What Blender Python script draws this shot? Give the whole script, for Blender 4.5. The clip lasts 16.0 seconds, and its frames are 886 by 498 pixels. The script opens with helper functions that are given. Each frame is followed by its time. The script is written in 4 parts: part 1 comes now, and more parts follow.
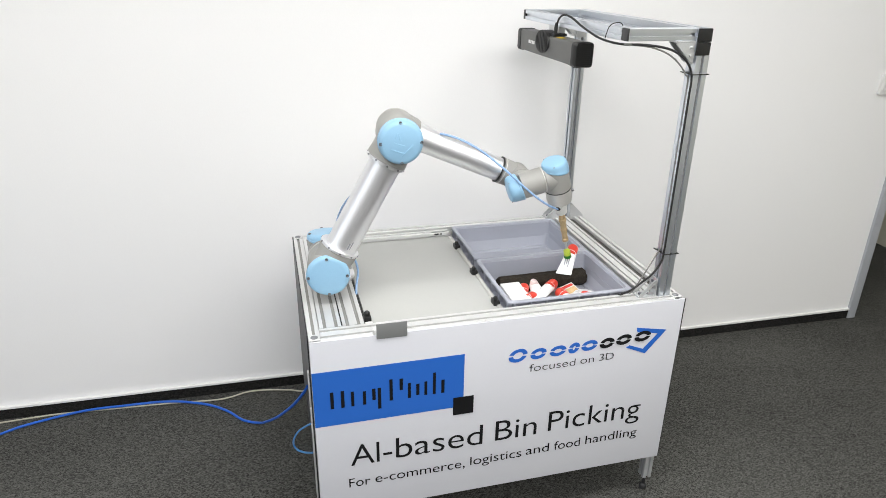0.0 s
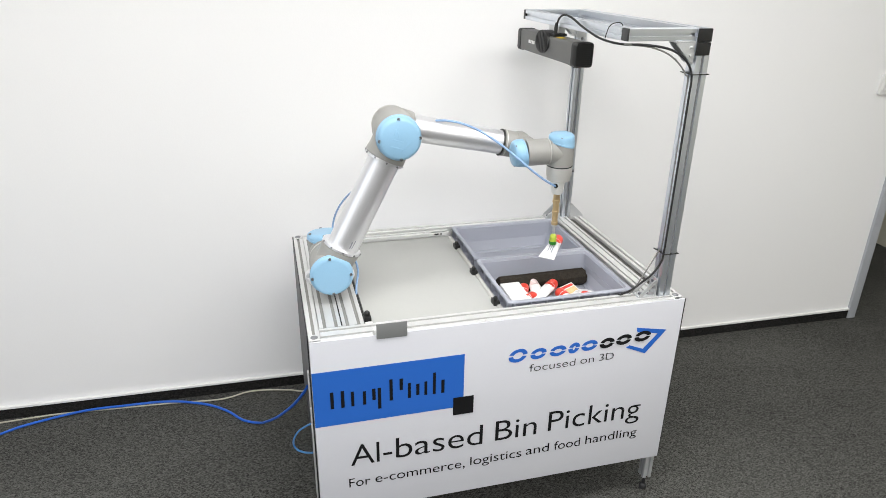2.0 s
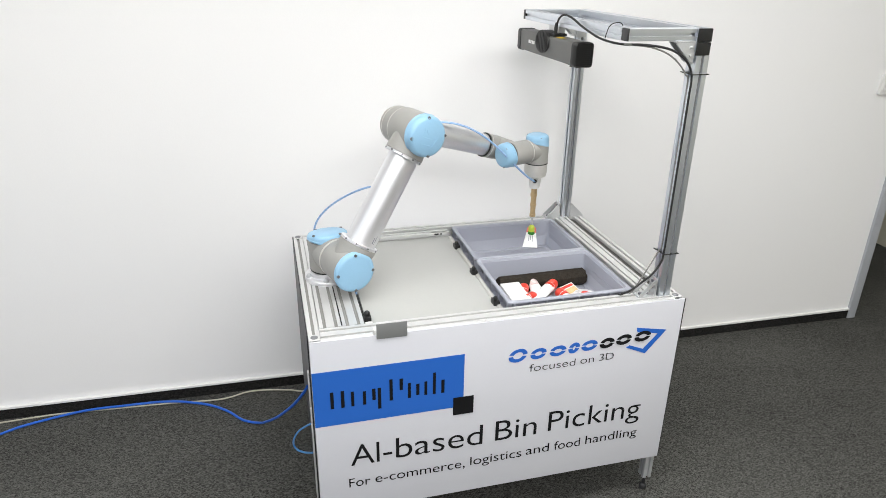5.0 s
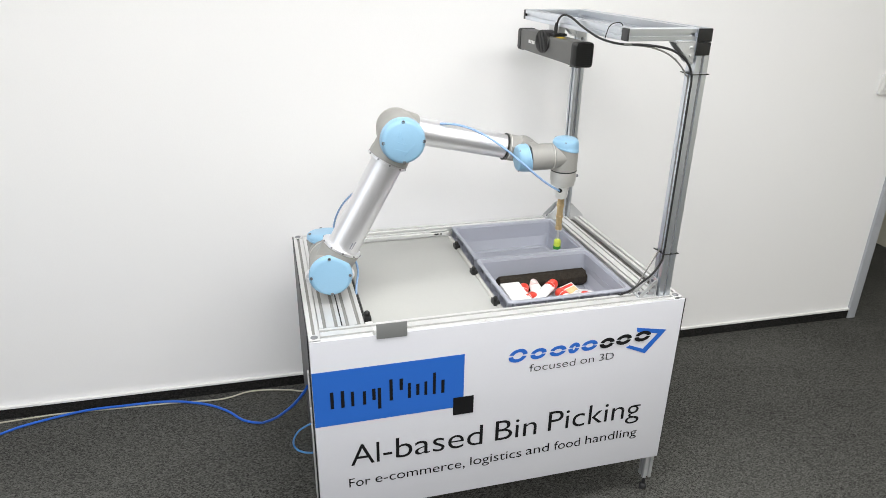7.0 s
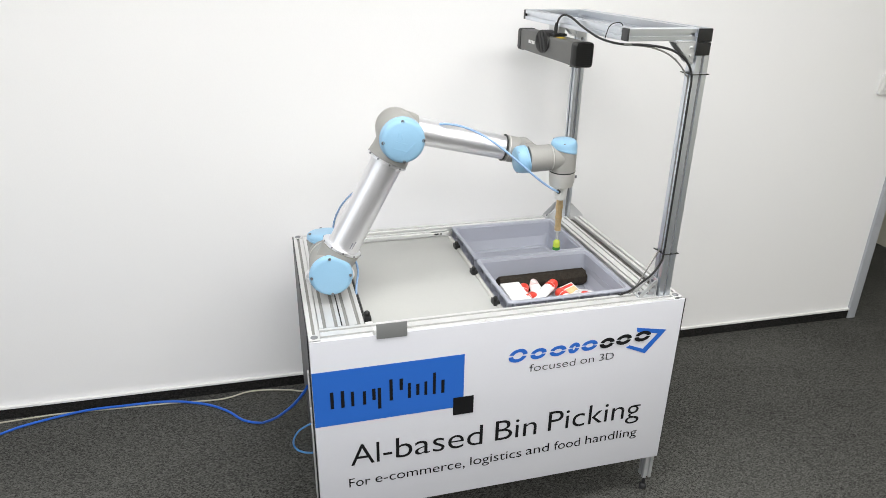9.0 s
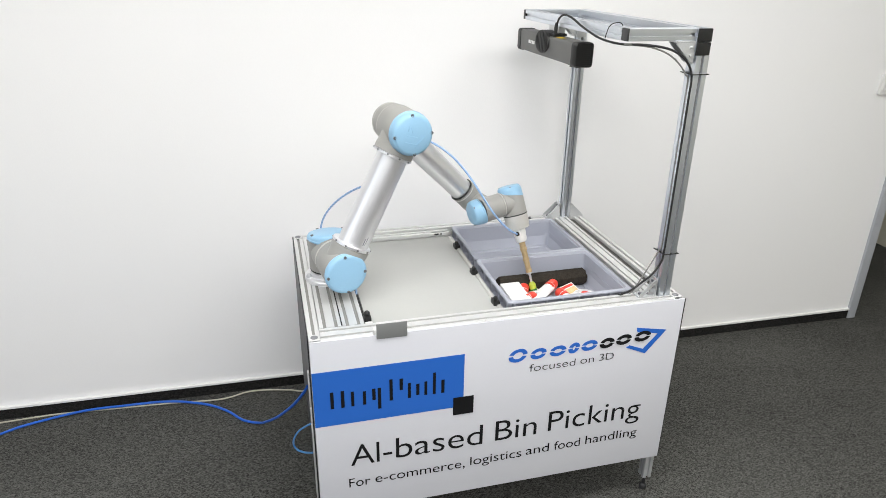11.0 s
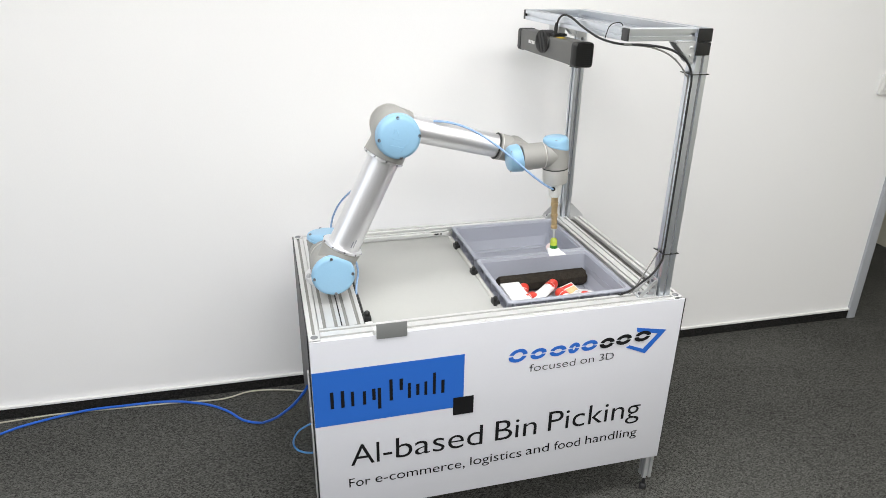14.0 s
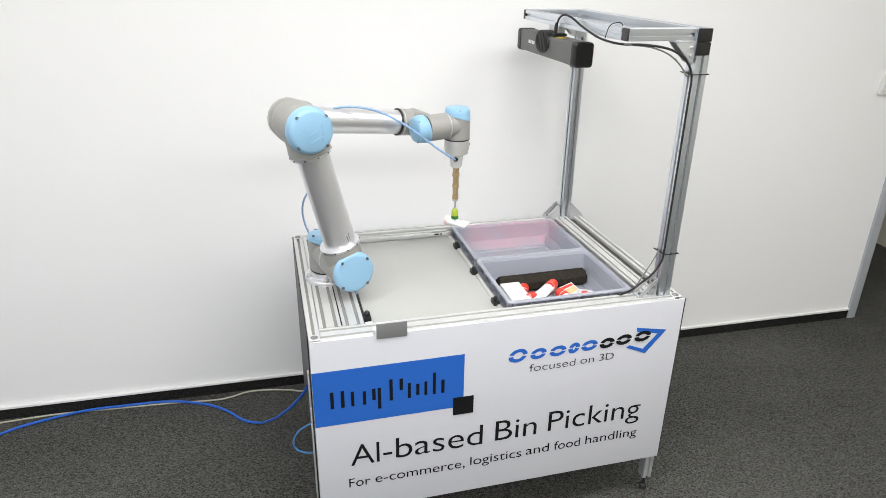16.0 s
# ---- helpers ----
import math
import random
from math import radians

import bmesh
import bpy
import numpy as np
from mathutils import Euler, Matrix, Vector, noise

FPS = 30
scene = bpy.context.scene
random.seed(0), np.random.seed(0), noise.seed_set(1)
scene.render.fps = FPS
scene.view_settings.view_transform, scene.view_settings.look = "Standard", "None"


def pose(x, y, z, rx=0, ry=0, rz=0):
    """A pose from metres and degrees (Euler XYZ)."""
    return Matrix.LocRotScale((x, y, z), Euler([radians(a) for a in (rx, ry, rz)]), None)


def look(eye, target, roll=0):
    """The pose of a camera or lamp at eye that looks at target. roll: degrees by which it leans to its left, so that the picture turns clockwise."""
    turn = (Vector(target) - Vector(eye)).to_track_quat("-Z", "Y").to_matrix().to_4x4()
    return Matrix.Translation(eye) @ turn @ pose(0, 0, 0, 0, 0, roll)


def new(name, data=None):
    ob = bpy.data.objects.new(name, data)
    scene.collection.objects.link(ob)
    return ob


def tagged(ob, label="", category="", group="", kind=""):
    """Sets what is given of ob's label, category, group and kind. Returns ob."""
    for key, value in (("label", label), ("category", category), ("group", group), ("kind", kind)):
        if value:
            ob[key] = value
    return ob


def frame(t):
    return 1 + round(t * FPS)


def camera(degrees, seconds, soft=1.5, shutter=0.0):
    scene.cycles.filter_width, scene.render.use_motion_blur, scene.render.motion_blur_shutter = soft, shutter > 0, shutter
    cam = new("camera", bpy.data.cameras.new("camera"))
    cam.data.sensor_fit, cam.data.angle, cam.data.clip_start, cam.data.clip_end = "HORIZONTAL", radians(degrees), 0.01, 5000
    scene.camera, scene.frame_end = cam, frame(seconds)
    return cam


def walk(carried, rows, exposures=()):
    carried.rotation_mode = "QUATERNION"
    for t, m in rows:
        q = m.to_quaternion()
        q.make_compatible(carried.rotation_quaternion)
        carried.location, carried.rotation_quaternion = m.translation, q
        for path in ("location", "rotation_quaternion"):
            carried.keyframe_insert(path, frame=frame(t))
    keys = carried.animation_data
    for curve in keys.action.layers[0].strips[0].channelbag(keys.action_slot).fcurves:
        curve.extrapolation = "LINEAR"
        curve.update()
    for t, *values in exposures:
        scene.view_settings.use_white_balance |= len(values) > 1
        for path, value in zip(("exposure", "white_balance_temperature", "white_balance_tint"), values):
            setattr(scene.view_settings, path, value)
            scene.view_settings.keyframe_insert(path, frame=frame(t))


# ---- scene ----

# ================= camera =================
EYE, AIM = (-0.0527, -1.4889, 1.6175), (0.4246, 0.2838, 0.8241)
cam = camera(67.3, 16.0, soft=0.5)
walk(cam, [(0.0, look(EYE, AIM, 0.91)), (16.0, look(EYE, AIM, 0.91))], [(0.0, 0.46), (16.0, 0.46)])

# ================= measures =================
W, D, H = 1.080, 0.724, 0.728            # cart: width, depth, height
ROBOT = (0.0919, 0.3737, H)                # robot base on the mounting plate
A2, A3, D1, S2, D4, D5 = 0.425, 0.39225, 0.0892, 0.13585, 0.10915, 0.09465
ROOM_TURN = -1.3                         # the wall is not quite parallel to the cart
CEIL = 2.75
SCANNER = (0.8110, 0.465, 1.385)
SCAN_LAMP, SCAN_WATTS = (0.798, 0.286, 1.3513), 120

ROOM = pose(0, 0, 0, 0, 0, ROOM_TURN)
PANEL_X = (-0.95, 0.40, 1.75)
ROW_WATTS = {-0.6: (15, 19, 15), -2.5: (20, 27, 19), -4.4: (17, 22, 16)}      # row of unseen ceiling lights: watts along it; the -4.4 row is added fill

# ================= world and lights =================
world = bpy.data.worlds.new("world")
scene.world = world
world.use_nodes = True
wn = world.node_tree
sky = wn.nodes.new("ShaderNodeTexSky")
sky.sky_type, sky.sun_disc = "NISHITA", False
sky.sun_elevation, sky.sun_rotation = radians(40), radians(200)
wn.links.new(sky.outputs[0], wn.nodes["Background"].inputs[0])
wn.nodes["Background"].inputs[1].default_value = 0.1


def area_lamp(name, m, sx, sy, watts, colour=(1, 1, 1)):
    data = bpy.data.lights.new(name, "AREA")
    data.shape, data.size, data.size_y, data.energy, data.color = "RECTANGLE", sx, sy, watts, colour
    ob = new(name, data)
    ob.matrix_basis = m
    return ob


PANELS = [(x, y) for y in ROW_WATTS for x in PANEL_X]      # ceiling lights
area_lamp("window_light", ROOM @ look((-3.44, -1.55, 1.7), (0, -1.55, 1.5)), 3.2, 1.5, 14, (0.975, 0.988, 1.0))
for lx, ly in PANELS:
    area_lamp("ceiling_panel_light", look((lx, ly, CEIL - 0.04), (lx, ly + 0.001, 0)), 1.15, 0.55, ROW_WATTS[ly][PANEL_X.index(lx)], (1.0, 0.993, 0.982))

# red projector of the scanner, under its near end
beam = bpy.data.lights.new("scanner_light", "SPOT")
beam.energy, beam.color, beam.spot_size, beam.spot_blend, beam.shadow_soft_size = SCAN_WATTS, (1.0, 0.05, 0.10), radians(72), 0.0, 0.00015
beam_ob = new("scanner_light", beam)
beam_ob.matrix_basis = look(SCAN_LAMP, (SCAN_LAMP[0], SCAN_LAMP[1] + 0.0001, 0))

# ================= materials =================
def tree_of(name):
    m = bpy.data.materials.new(name)
    m.use_nodes = True
    return m, m.node_tree, m.node_tree.nodes["Principled BSDF"]


def surface(name, base, rough=0.5, metal=0.0, vary=0.06, scale=12.0, bump=0.0, bump_scale=300.0, stretch=(1, 1, 1),
            rough_vary=0.08, coat=0.0, spec=0.5):
    """Base colour with a coarse and a fine variation, an uneven gloss and a fine relief."""
    m, t, b = tree_of(name)
    n, L = t.nodes, t.links
    co = n.new("ShaderNodeTexCoord")
    mp = n.new("ShaderNodeMapping")
    mp.inputs["Scale"].default_value = stretch
    L.new(co.outputs["Object"], mp.inputs[0])
    big, fine = n.new("ShaderNodeTexNoise"), n.new("ShaderNodeTexNoise")
    big.inputs["Scale"].default_value, big.inputs["Detail"].default_value = scale, 4
    fine.inputs["Scale"].default_value, fine.inputs["Detail"].default_value = bump_scale, 2
    L.new(mp.outputs[0], big.inputs[0]); L.new(mp.outputs[0], fine.inputs[0])
    add = n.new("ShaderNodeMath"); add.operation = "ADD"
    L.new(big.outputs[0], add.inputs[0]); L.new(fine.outputs[0], add.inputs[1])
    ramp = n.new("ShaderNodeMapRange")
    ramp.inputs["From Min"].default_value, ramp.inputs["From Max"].default_value = 0.6, 1.4
    ramp.inputs["To Min"].default_value, ramp.inputs["To Max"].default_value = 1 - vary, 1 + vary
    L.new(add.outputs[0], ramp.inputs[0])
    mul = n.new("ShaderNodeVectorMath"); mul.operation = "SCALE"
    mul.inputs[0].default_value = base
    L.new(ramp.outputs[0], mul.inputs["Scale"])
    L.new(mul.outputs[0], b.inputs["Base Color"])
    rr = n.new("ShaderNodeMapRange")
    rr.inputs["From Min"].default_value, rr.inputs["From Max"].default_value = 0.15, 0.85
    rr.inputs["To Min"].default_value, rr.inputs["To Max"].default_value = max(0.02, rough - rough_vary), min(1, rough + rough_vary)
    L.new(big.outputs[0], rr.inputs[0]); L.new(rr.outputs[0], b.inputs["Roughness"])
    b.inputs["Metallic"].default_value = metal
    b.inputs["Coat Weight"].default_value = coat
    b.inputs["Specular IOR Level"].default_value = spec
    if bump:
        bp = n.new("ShaderNodeBump")
        bp.inputs["Strength"].default_value, bp.inputs["Distance"].default_value = bump, 0.002
        L.new(fine.outputs[0], bp.inputs["Height"]); L.new(bp.outputs[0], b.inputs["Normal"])
    return m


def carpet_material(name, dark, light):
    """Short loop pile: single tufts in many greys, drawn out along the rows, over a coarser fleck and a faint cloud."""
    m, t, b = tree_of(name)
    n, L = t.nodes, t.links
    co = n.new("ShaderNodeTexCoord")
    mp = n.new("ShaderNodeMapping")
    mp.inputs["Scale"].default_value = (0.62, 1.15, 1.0)
    L.new(co.outputs["Object"], mp.inputs[0])
    tuft = n.new("ShaderNodeTexVoronoi")
    tuft.inputs["Scale"].default_value = 360
    fleck, cloud = n.new("ShaderNodeTexNoise"), n.new("ShaderNodeTexNoise")
    fleck.inputs["Scale"].default_value, fleck.inputs["Detail"].default_value = 130, 4
    cloud.inputs["Scale"].default_value, cloud.inputs["Detail"].default_value = 1.8, 3
    for tex in (tuft, fleck, cloud):
        L.new(mp.outputs[0], tex.inputs["Vector"])
    grey = n.new("ShaderNodeSeparateColor")
    L.new(tuft.outputs["Color"], grey.inputs[0])
    half = n.new("ShaderNodeMath"); half.operation = "MULTIPLY"; half.inputs[1].default_value = 0.36
    L.new(fleck.outputs[0], half.inputs[0])
    a = n.new("ShaderNodeMath"); a.operation = "MULTIPLY_ADD"; a.inputs[1].default_value = 0.42
    L.new(grey.outputs[0], a.inputs[0]); L.new(half.outputs[0], a.inputs[2])
    c = n.new("ShaderNodeMath"); c.operation = "MULTIPLY_ADD"; c.inputs[1].default_value = 0.25
    L.new(cloud.outputs[0], c.inputs[0]); L.new(a.outputs[0], c.inputs[2])
    ramp = n.new("ShaderNodeValToRGB")
    ramp.color_ramp.elements[0].position, ramp.color_ramp.elements[1].position = 0.29, 0.90
    ramp.color_ramp.elements[0].color, ramp.color_ramp.elements[1].color = (*dark, 1), (*light, 1)
    middle = ramp.color_ramp.elements.new(0.53)
    middle.color = (*[0.66 * d + 0.34 * e for d, e in zip(dark, light)], 1)
    L.new(c.outputs[0], ramp.inputs[0]); L.new(ramp.outputs[0], b.inputs["Base Color"])
    b.inputs["Roughness"].default_value, b.inputs["Specular IOR Level"].default_value = 0.95, 0.15
    bp = n.new("ShaderNodeBump")
    bp.inputs["Strength"].default_value, bp.inputs["Distance"].default_value = 0.6, 0.003
    L.new(a.outputs[0], bp.inputs["Height"]); L.new(bp.outputs[0], b.inputs["Normal"])
    return m


M_WALL = surface("white_wall_paint", (0.87, 0.868, 0.867), 0.75, vary=0.015, scale=1.2, bump=0.12, bump_scale=240, spec=0.3)
M_BEIGE = surface("beige_wall_paint", (0.62, 0.60, 0.50), 0.75, vary=0.02, scale=1.2, bump=0.1, bump_scale=240, spec=0.3)
M_GREY = surface("dimmed_end_wall_grey", (0.26, 0.265, 0.28), 0.75, vary=0.02, scale=1.2, bump=0.1, bump_scale=240, spec=0.3)
M_CEIL = surface("ceiling_paint", (0.86, 0.86, 0.855), 0.85, vary=0.02, scale=3)
M_CARPET = carpet_material("grey_loop_carpet", (0.020, 0.0195, 0.0182), (0.166, 0.167, 0.153))
M_SKIRT = carpet_material("dark_carpet_skirting", (0.008, 0.008, 0.008), (0.036, 0.035, 0.033))
M_FRAME = surface("grey_door_frame_paint", (0.42, 0.44, 0.47), 0.4, vary=0.03, scale=6)
M_PLAST_W = surface("white_plastic", (0.78, 0.78, 0.76), 0.35, vary=0.02, scale=30)
M_PANEL = surface("white_laminate_panel", (0.66, 0.667, 0.71), 0.38, vary=0.015, scale=2.5, spec=0.4)
M_EDGE = surface("dark_panel_edge", (0.03, 0.03, 0.03), 0.5)
M_ALU = surface("anodised_aluminium", (0.70, 0.70, 0.695), 0.45, 0.42, vary=0.04, scale=8, bump=0.05, bump_scale=500)
M_ALU_D = surface("milled_aluminium", (0.62, 0.63, 0.64), 0.36, 0.65, vary=0.06, scale=30, bump=0.05, bump_scale=700)
M_ALU_P = surface("grey_anodised_profile", (0.70, 0.735, 0.785), 0.32, 0.90, vary=0.015, rough_vary=0.03, scale=10, bump=0.01, bump_scale=600)
M_CHANNEL = surface("dark_channel_cover", (0.075, 0.072, 0.064), 0.6, vary=0.15, scale=14)
# two plain greys that also serve as shade inside the profile slots
M_SLOT_P = surface("dark_plastic_and_slot_shade", (0.20, 0.205, 0.215), 0.5, vary=0.1, scale=30)
M_SLOT = surface("grey_plastic_and_slot_shade", (0.25, 0.248, 0.235), 0.6, vary=0.1, scale=30)
M_BOARD = surface("pale_grey_belt_board", (0.46, 0.465, 0.445), 0.30, vary=0.02, scale=2.0, bump=0.03, bump_scale=160, rough_vary=0.06)
M_DARK = surface("dark_sheet_metal", (0.045, 0.045, 0.048), 0.45, 0.2, vary=0.12, scale=14)
M_BLACK = surface("black_plastic", (0.012, 0.012, 0.012), 0.42, vary=0.2, scale=50, spec=0.4)
M_MATT = surface("light_gate_black", (0.0, 0.0, 0.0), 1.0, spec=0.0)
M_RUBBER = surface("black_rubber", (0.015, 0.015, 0.016), 0.6, vary=0.15, scale=60)
M_BIN = surface("blue_grey_bin_plastic", (0.37, 0.385, 0.445), 0.34, vary=0.03, scale=10, bump=0.04, bump_scale=420, rough_vary=0.02)
M_FOAM = surface("black_foam", (0.034, 0.029, 0.023), 0.95, vary=0.45, scale=90, bump=0.9, bump_scale=260, spec=0.15)
M_JOINT = surface("warm_grey_joint_paint", (0.33, 0.325, 0.305), 0.42, vary=0.03, scale=20, bump=0.05, bump_scale=600)
M_CAP = surface("light_blue_cap_plastic", (0.285, 0.50, 0.69), 0.38, vary=0.03, scale=16, spec=0.45)
M_TUBE = surface("brushed_aluminium_tube", (0.82, 0.82, 0.84), 0.38, 0.86, vary=0.03, scale=9, bump=0.06, bump_scale=260, stretch=(0.06, 1, 1), rough_vary=0.05)
M_RING = surface("pale_seal_ring", (0.62, 0.61, 0.58), 0.4, 0.3, vary=0.05, scale=40)
M_SCREW = surface("steel_screw", (0.24, 0.24, 0.26), 0.35, 0.9, vary=0.1, scale=80)
M_BRASS = surface("brass_fitting", (0.58, 0.43, 0.24), 0.36, 0.65, vary=0.16, scale=70, bump=0.1, bump_scale=500)
M_GREEN = surface("green_silicone", (0.42, 0.50, 0.05), 0.35, vary=0.1, scale=70)
M_GREEN_D = surface("dark_green_silicone", (0.02, 0.17, 0.02), 0.4, vary=0.1, scale=70)
M_HOSE = surface("blue_polyurethane_hose", (0.30, 0.47, 0.74), 0.28, vary=0.04, scale=40)
M_LOOP = surface("blue_air_hose", (0.055, 0.17, 0.37), 0.3, vary=0.06, scale=40)
M_NET = surface("bright_blue_cable", (0.016, 0.115, 0.56), 0.38, vary=0.06, scale=40)
M_WIRE = surface("ivory_cable", (0.50, 0.47, 0.38), 0.45, vary=0.06, scale=40)
M_TUBEW = surface("white_squeeze_tube_plastic", (0.82, 0.82, 0.82), 0.3, vary=0.03, scale=40)
M_RED = surface("red_cap_plastic", (0.74, 0.055, 0.03), 0.33, vary=0.06, scale=60)
M_PINK = surface("pale_red_cap_plastic", (0.82, 0.66, 0.65), 0.35, vary=0.06, scale=60)
M_CARD = surface("white_card", (0.80, 0.80, 0.79), 0.6, vary=0.03, scale=30)
M_YEL = surface("printed_card_yellow", (0.75, 0.55, 0.28), 0.55, vary=0.15, scale=60)
M_INK = surface("black_print", (0.008, 0.008, 0.009), 0.6, vary=0.05, scale=20, spec=0.2)
M_INKG = surface("grey_print", (0.035, 0.035, 0.04), 0.6, vary=0.05, scale=20, spec=0.2)
M_PRINT = surface("pale_grey_print", (0.30, 0.31, 0.36), 0.45)
M_BLUE = surface("blue_print", (0.020, 0.130, 0.53), 0.45, vary=0.02, scale=5)
M_SCAN = surface("grey_scanner_body", (0.135, 0.135, 0.130), 0.42, 0.55, vary=0.04, scale=14, bump=0.05, bump_scale=700)
M_TAG = surface("grey_metal_tag", (0.24, 0.245, 0.245), 0.42, 0.2, vary=0.03, scale=20)
M_YLABEL = surface("yellow_label", (0.75, 0.55, 0.05), 0.5)
M_GLASS = surface("dark_red_glass", (0.05, 0.004, 0.004), 0.08)


# ================= mesh helpers =================
def finish(name, bm, material, angle=38):
    me = bpy.data.meshes.new(name)
    bmesh.ops.recalc_face_normals(bm, faces=bm.faces)
    bm.to_mesh(me)
    bm.free()
    for poly in me.polygons:
        poly.use_smooth = True
    me.set_sharp_from_angle(angle=radians(angle))
    me.materials.append(material)
    return me


def part(name, bm, material, parent, label="", m=None):
    ob = new(name, finish(name, bm, material))
    ob.parent = parent
    if m is not None:
        ob.matrix_basis = m
    return tagged(ob, label)


def thing(name, label, category, at=(0, 0, 0), group="", turn=0):
    ob = new(name)
    ob.empty_display_size = 0.05
    ob.matrix_basis = pose(*at, 0, 0, turn)
    return tagged(ob, label, category, group)


def solo(name, bm, material, label, category="", kind="", m=None, group=""):
    ob = new(name, finish(name, bm, material))
    if m is not None:
        ob.matrix_basis = m
    return tagged(ob, label, category, group, kind)


def box(bm, x0, x1, y0, y1, z0, z1, bevel=0.0, m=None):
    r = bmesh.ops.create_cube(bm, size=1.0)
    vs = r["verts"]
    for v in vs:
        v.co = Vector((x0 + (v.co.x + 0.5) * (x1 - x0), y0 + (v.co.y + 0.5) * (y1 - y0), z0 + (v.co.z + 0.5) * (z1 - z0)))
    if bevel:
        es = list({e for v in vs for e in v.link_edges})
        out = bmesh.ops.bevel(bm, geom=es, offset=bevel, segments=2, affect="EDGES", profile=0.6)
        vs = list({v for f in out["faces"] for v in f.verts} | {v for v in vs if v.is_valid})
    if m is not None:
        bmesh.ops.transform(bm, matrix=m, verts=vs)
    return bm


def box_bm(*a, **k):
    return box(bmesh.new(), *a, **k)


def lathe(bm, prof, m=None, segs=40):
    """Turn a profile of (radius, height) round z; radius 0 closes an end."""
    rings = []
    for r, h in prof:
        if r <= 1e-6:
            rings.append([bm.verts.new((0, 0, h))])
        else:
            rings.append([bm.verts.new((r * math.cos(2 * math.pi * i / segs), r * math.sin(2 * math.pi * i / segs), h)) for i in range(segs)])
    for a, b in zip(rings, rings[1:]):
        for i in range(segs):
            j = (i + 1) % segs
            q = [a[i % len(a)], a[j % len(a)], b[j % len(b)], b[i % len(b)]]
            q = [v for k, v in enumerate(q) if v not in q[:k]]
            if len(q) > 2:
                bm.faces.new(q)
    for ring, prf in ((rings[0], prof[0]), (rings[-1], prof[-1])):
        if len(ring) > 1:
            bm.faces.new(ring)
    if m is not None:
        bmesh.ops.transform(bm, matrix=m, verts=[v for ring in rings for v in ring])
    return bm


def lathe_bm(prof, m=None, segs=40):
    return lathe(bmesh.new(), prof, m, segs)


def loft(bm, loops, close_ends=True):
    rows = [[bm.verts.new(c) for c in lp] for lp in loops]
    n = len(rows[0])
    for a, b in zip(rows, rows[1:]):
        for i in range(n):
            bm.faces.new((a[i], a[(i + 1) % n], b[(i + 1) % n], b[i]))
    if close_ends:
        bm.faces.new(rows[0])
        bm.faces.new(rows[-1])
    return bm


def smooth_path(points, per=8):
    """Catmull-Rom through the points."""
    ps = [Vector(q) for q in points]
    ps = [2 * ps[0] - ps[1]] + ps + [2 * ps[-1] - ps[-2]]
    out = []
    for i in range(1, len(ps) - 2):
        a, b, c, d = ps[i - 1:i + 3]
        for k in range(per):
            s = k / per
            out.append(0.5 * ((2 * b) + (c - a) * s + (2 * a - 5 * b + 4 * c - d) * s * s + (3 * b - a - 3 * c + d) * s ** 3))
    out.append(ps[-2])
    return out


def cable_bm(points, radius, per=8, segs=8):
    path = smooth_path(points, per)
    bm = bmesh.new()
    loops, side = [], None
    for i, q in enumerate(path):
        d = (path[min(i + 1, len(path) - 1)] - path[max(i - 1, 0)]).normalized()
        if side is None:
            side = d.orthogonal().normalized()
        side = (side - d * side.dot(d)).normalized()
        up = d.cross(side)
        loops.append([q + radius * (math.cos(2 * math.pi * k / segs) * side + math.sin(2 * math.pi * k / segs) * up) for k in range(segs)])
    return loft(bm, loops)


def slotted_outline(w, h, unit, slot=0.008, deep=0.007):
    """Cross-section of an aluminium profile with one T-slot in each unit of every side."""
    out = []
    corners = [(-w / 2, -h / 2), (w / 2, -h / 2), (w / 2, h / 2), (-w / 2, h / 2)]
    for k in range(4):
        (ax, ay), (bx, by) = corners[k], corners[(k + 1) % 4]
        L = math.hypot(bx - ax, by - ay)
        ux, uy = (bx - ax) / L, (by - ay) / L
        nx, ny = -uy, ux
        out.append((ax + ux * 0.0012, ay + uy * 0.0012))
        for i in range(max(1, round(L / unit))):
            c = (i + 0.5) * L / max(1, round(L / unit))
            for s, d in ((-slot / 2, 0), (-slot / 2, deep), (slot / 2, deep), (slot / 2, 0)):
                out.append((ax + ux * (c + s) + nx * d, ay + uy * (c + s) + ny * d))
        out.append((bx - ux * 0.0012, by - uy * 0.0012))
    return out


def profile_bm(w, h, length, m, unit=0.03, slot=0.008, deep=0.007):
    """A slotted bar along local z from 0 to length, put in place by m."""
    o = slotted_outline(w, h, unit, slot, deep)
    bm = loft(bmesh.new(), [[(x, y, z) for x, y in o] for z in (0, length)])
    bmesh.ops.transform(bm, matrix=m, verts=bm.verts)
    return bm


def along_x(x, y, z):
    return Matrix.Translation((x, y, z)) @ Matrix(((0, 0, 1, 0), (1, 0, 0, 0), (0, 1, 0, 0), (0, 0, 0, 1)))


def along_y(x, y, z):
    return Matrix.Translation((x, y, z)) @ Matrix(((-1, 0, 0, 0), (0, 0, 1, 0), (0, 1, 0, 0), (0, 0, 0, 1)))


def round_rect(x0, x1, y0, y1, z, r, n=5):
    pts = []
    for cx, cy, a in ((x1 - r, y1 - r, 0), (x0 + r, y1 - r, 90), (x0 + r, y0 + r, 180), (x1 - r, y0 + r, 270)):
        for k in range(n + 1):
            t = radians(a + 90 * k / n)
            pts.append((cx + r * math.cos(t), cy + r * math.sin(t), z))
    return pts


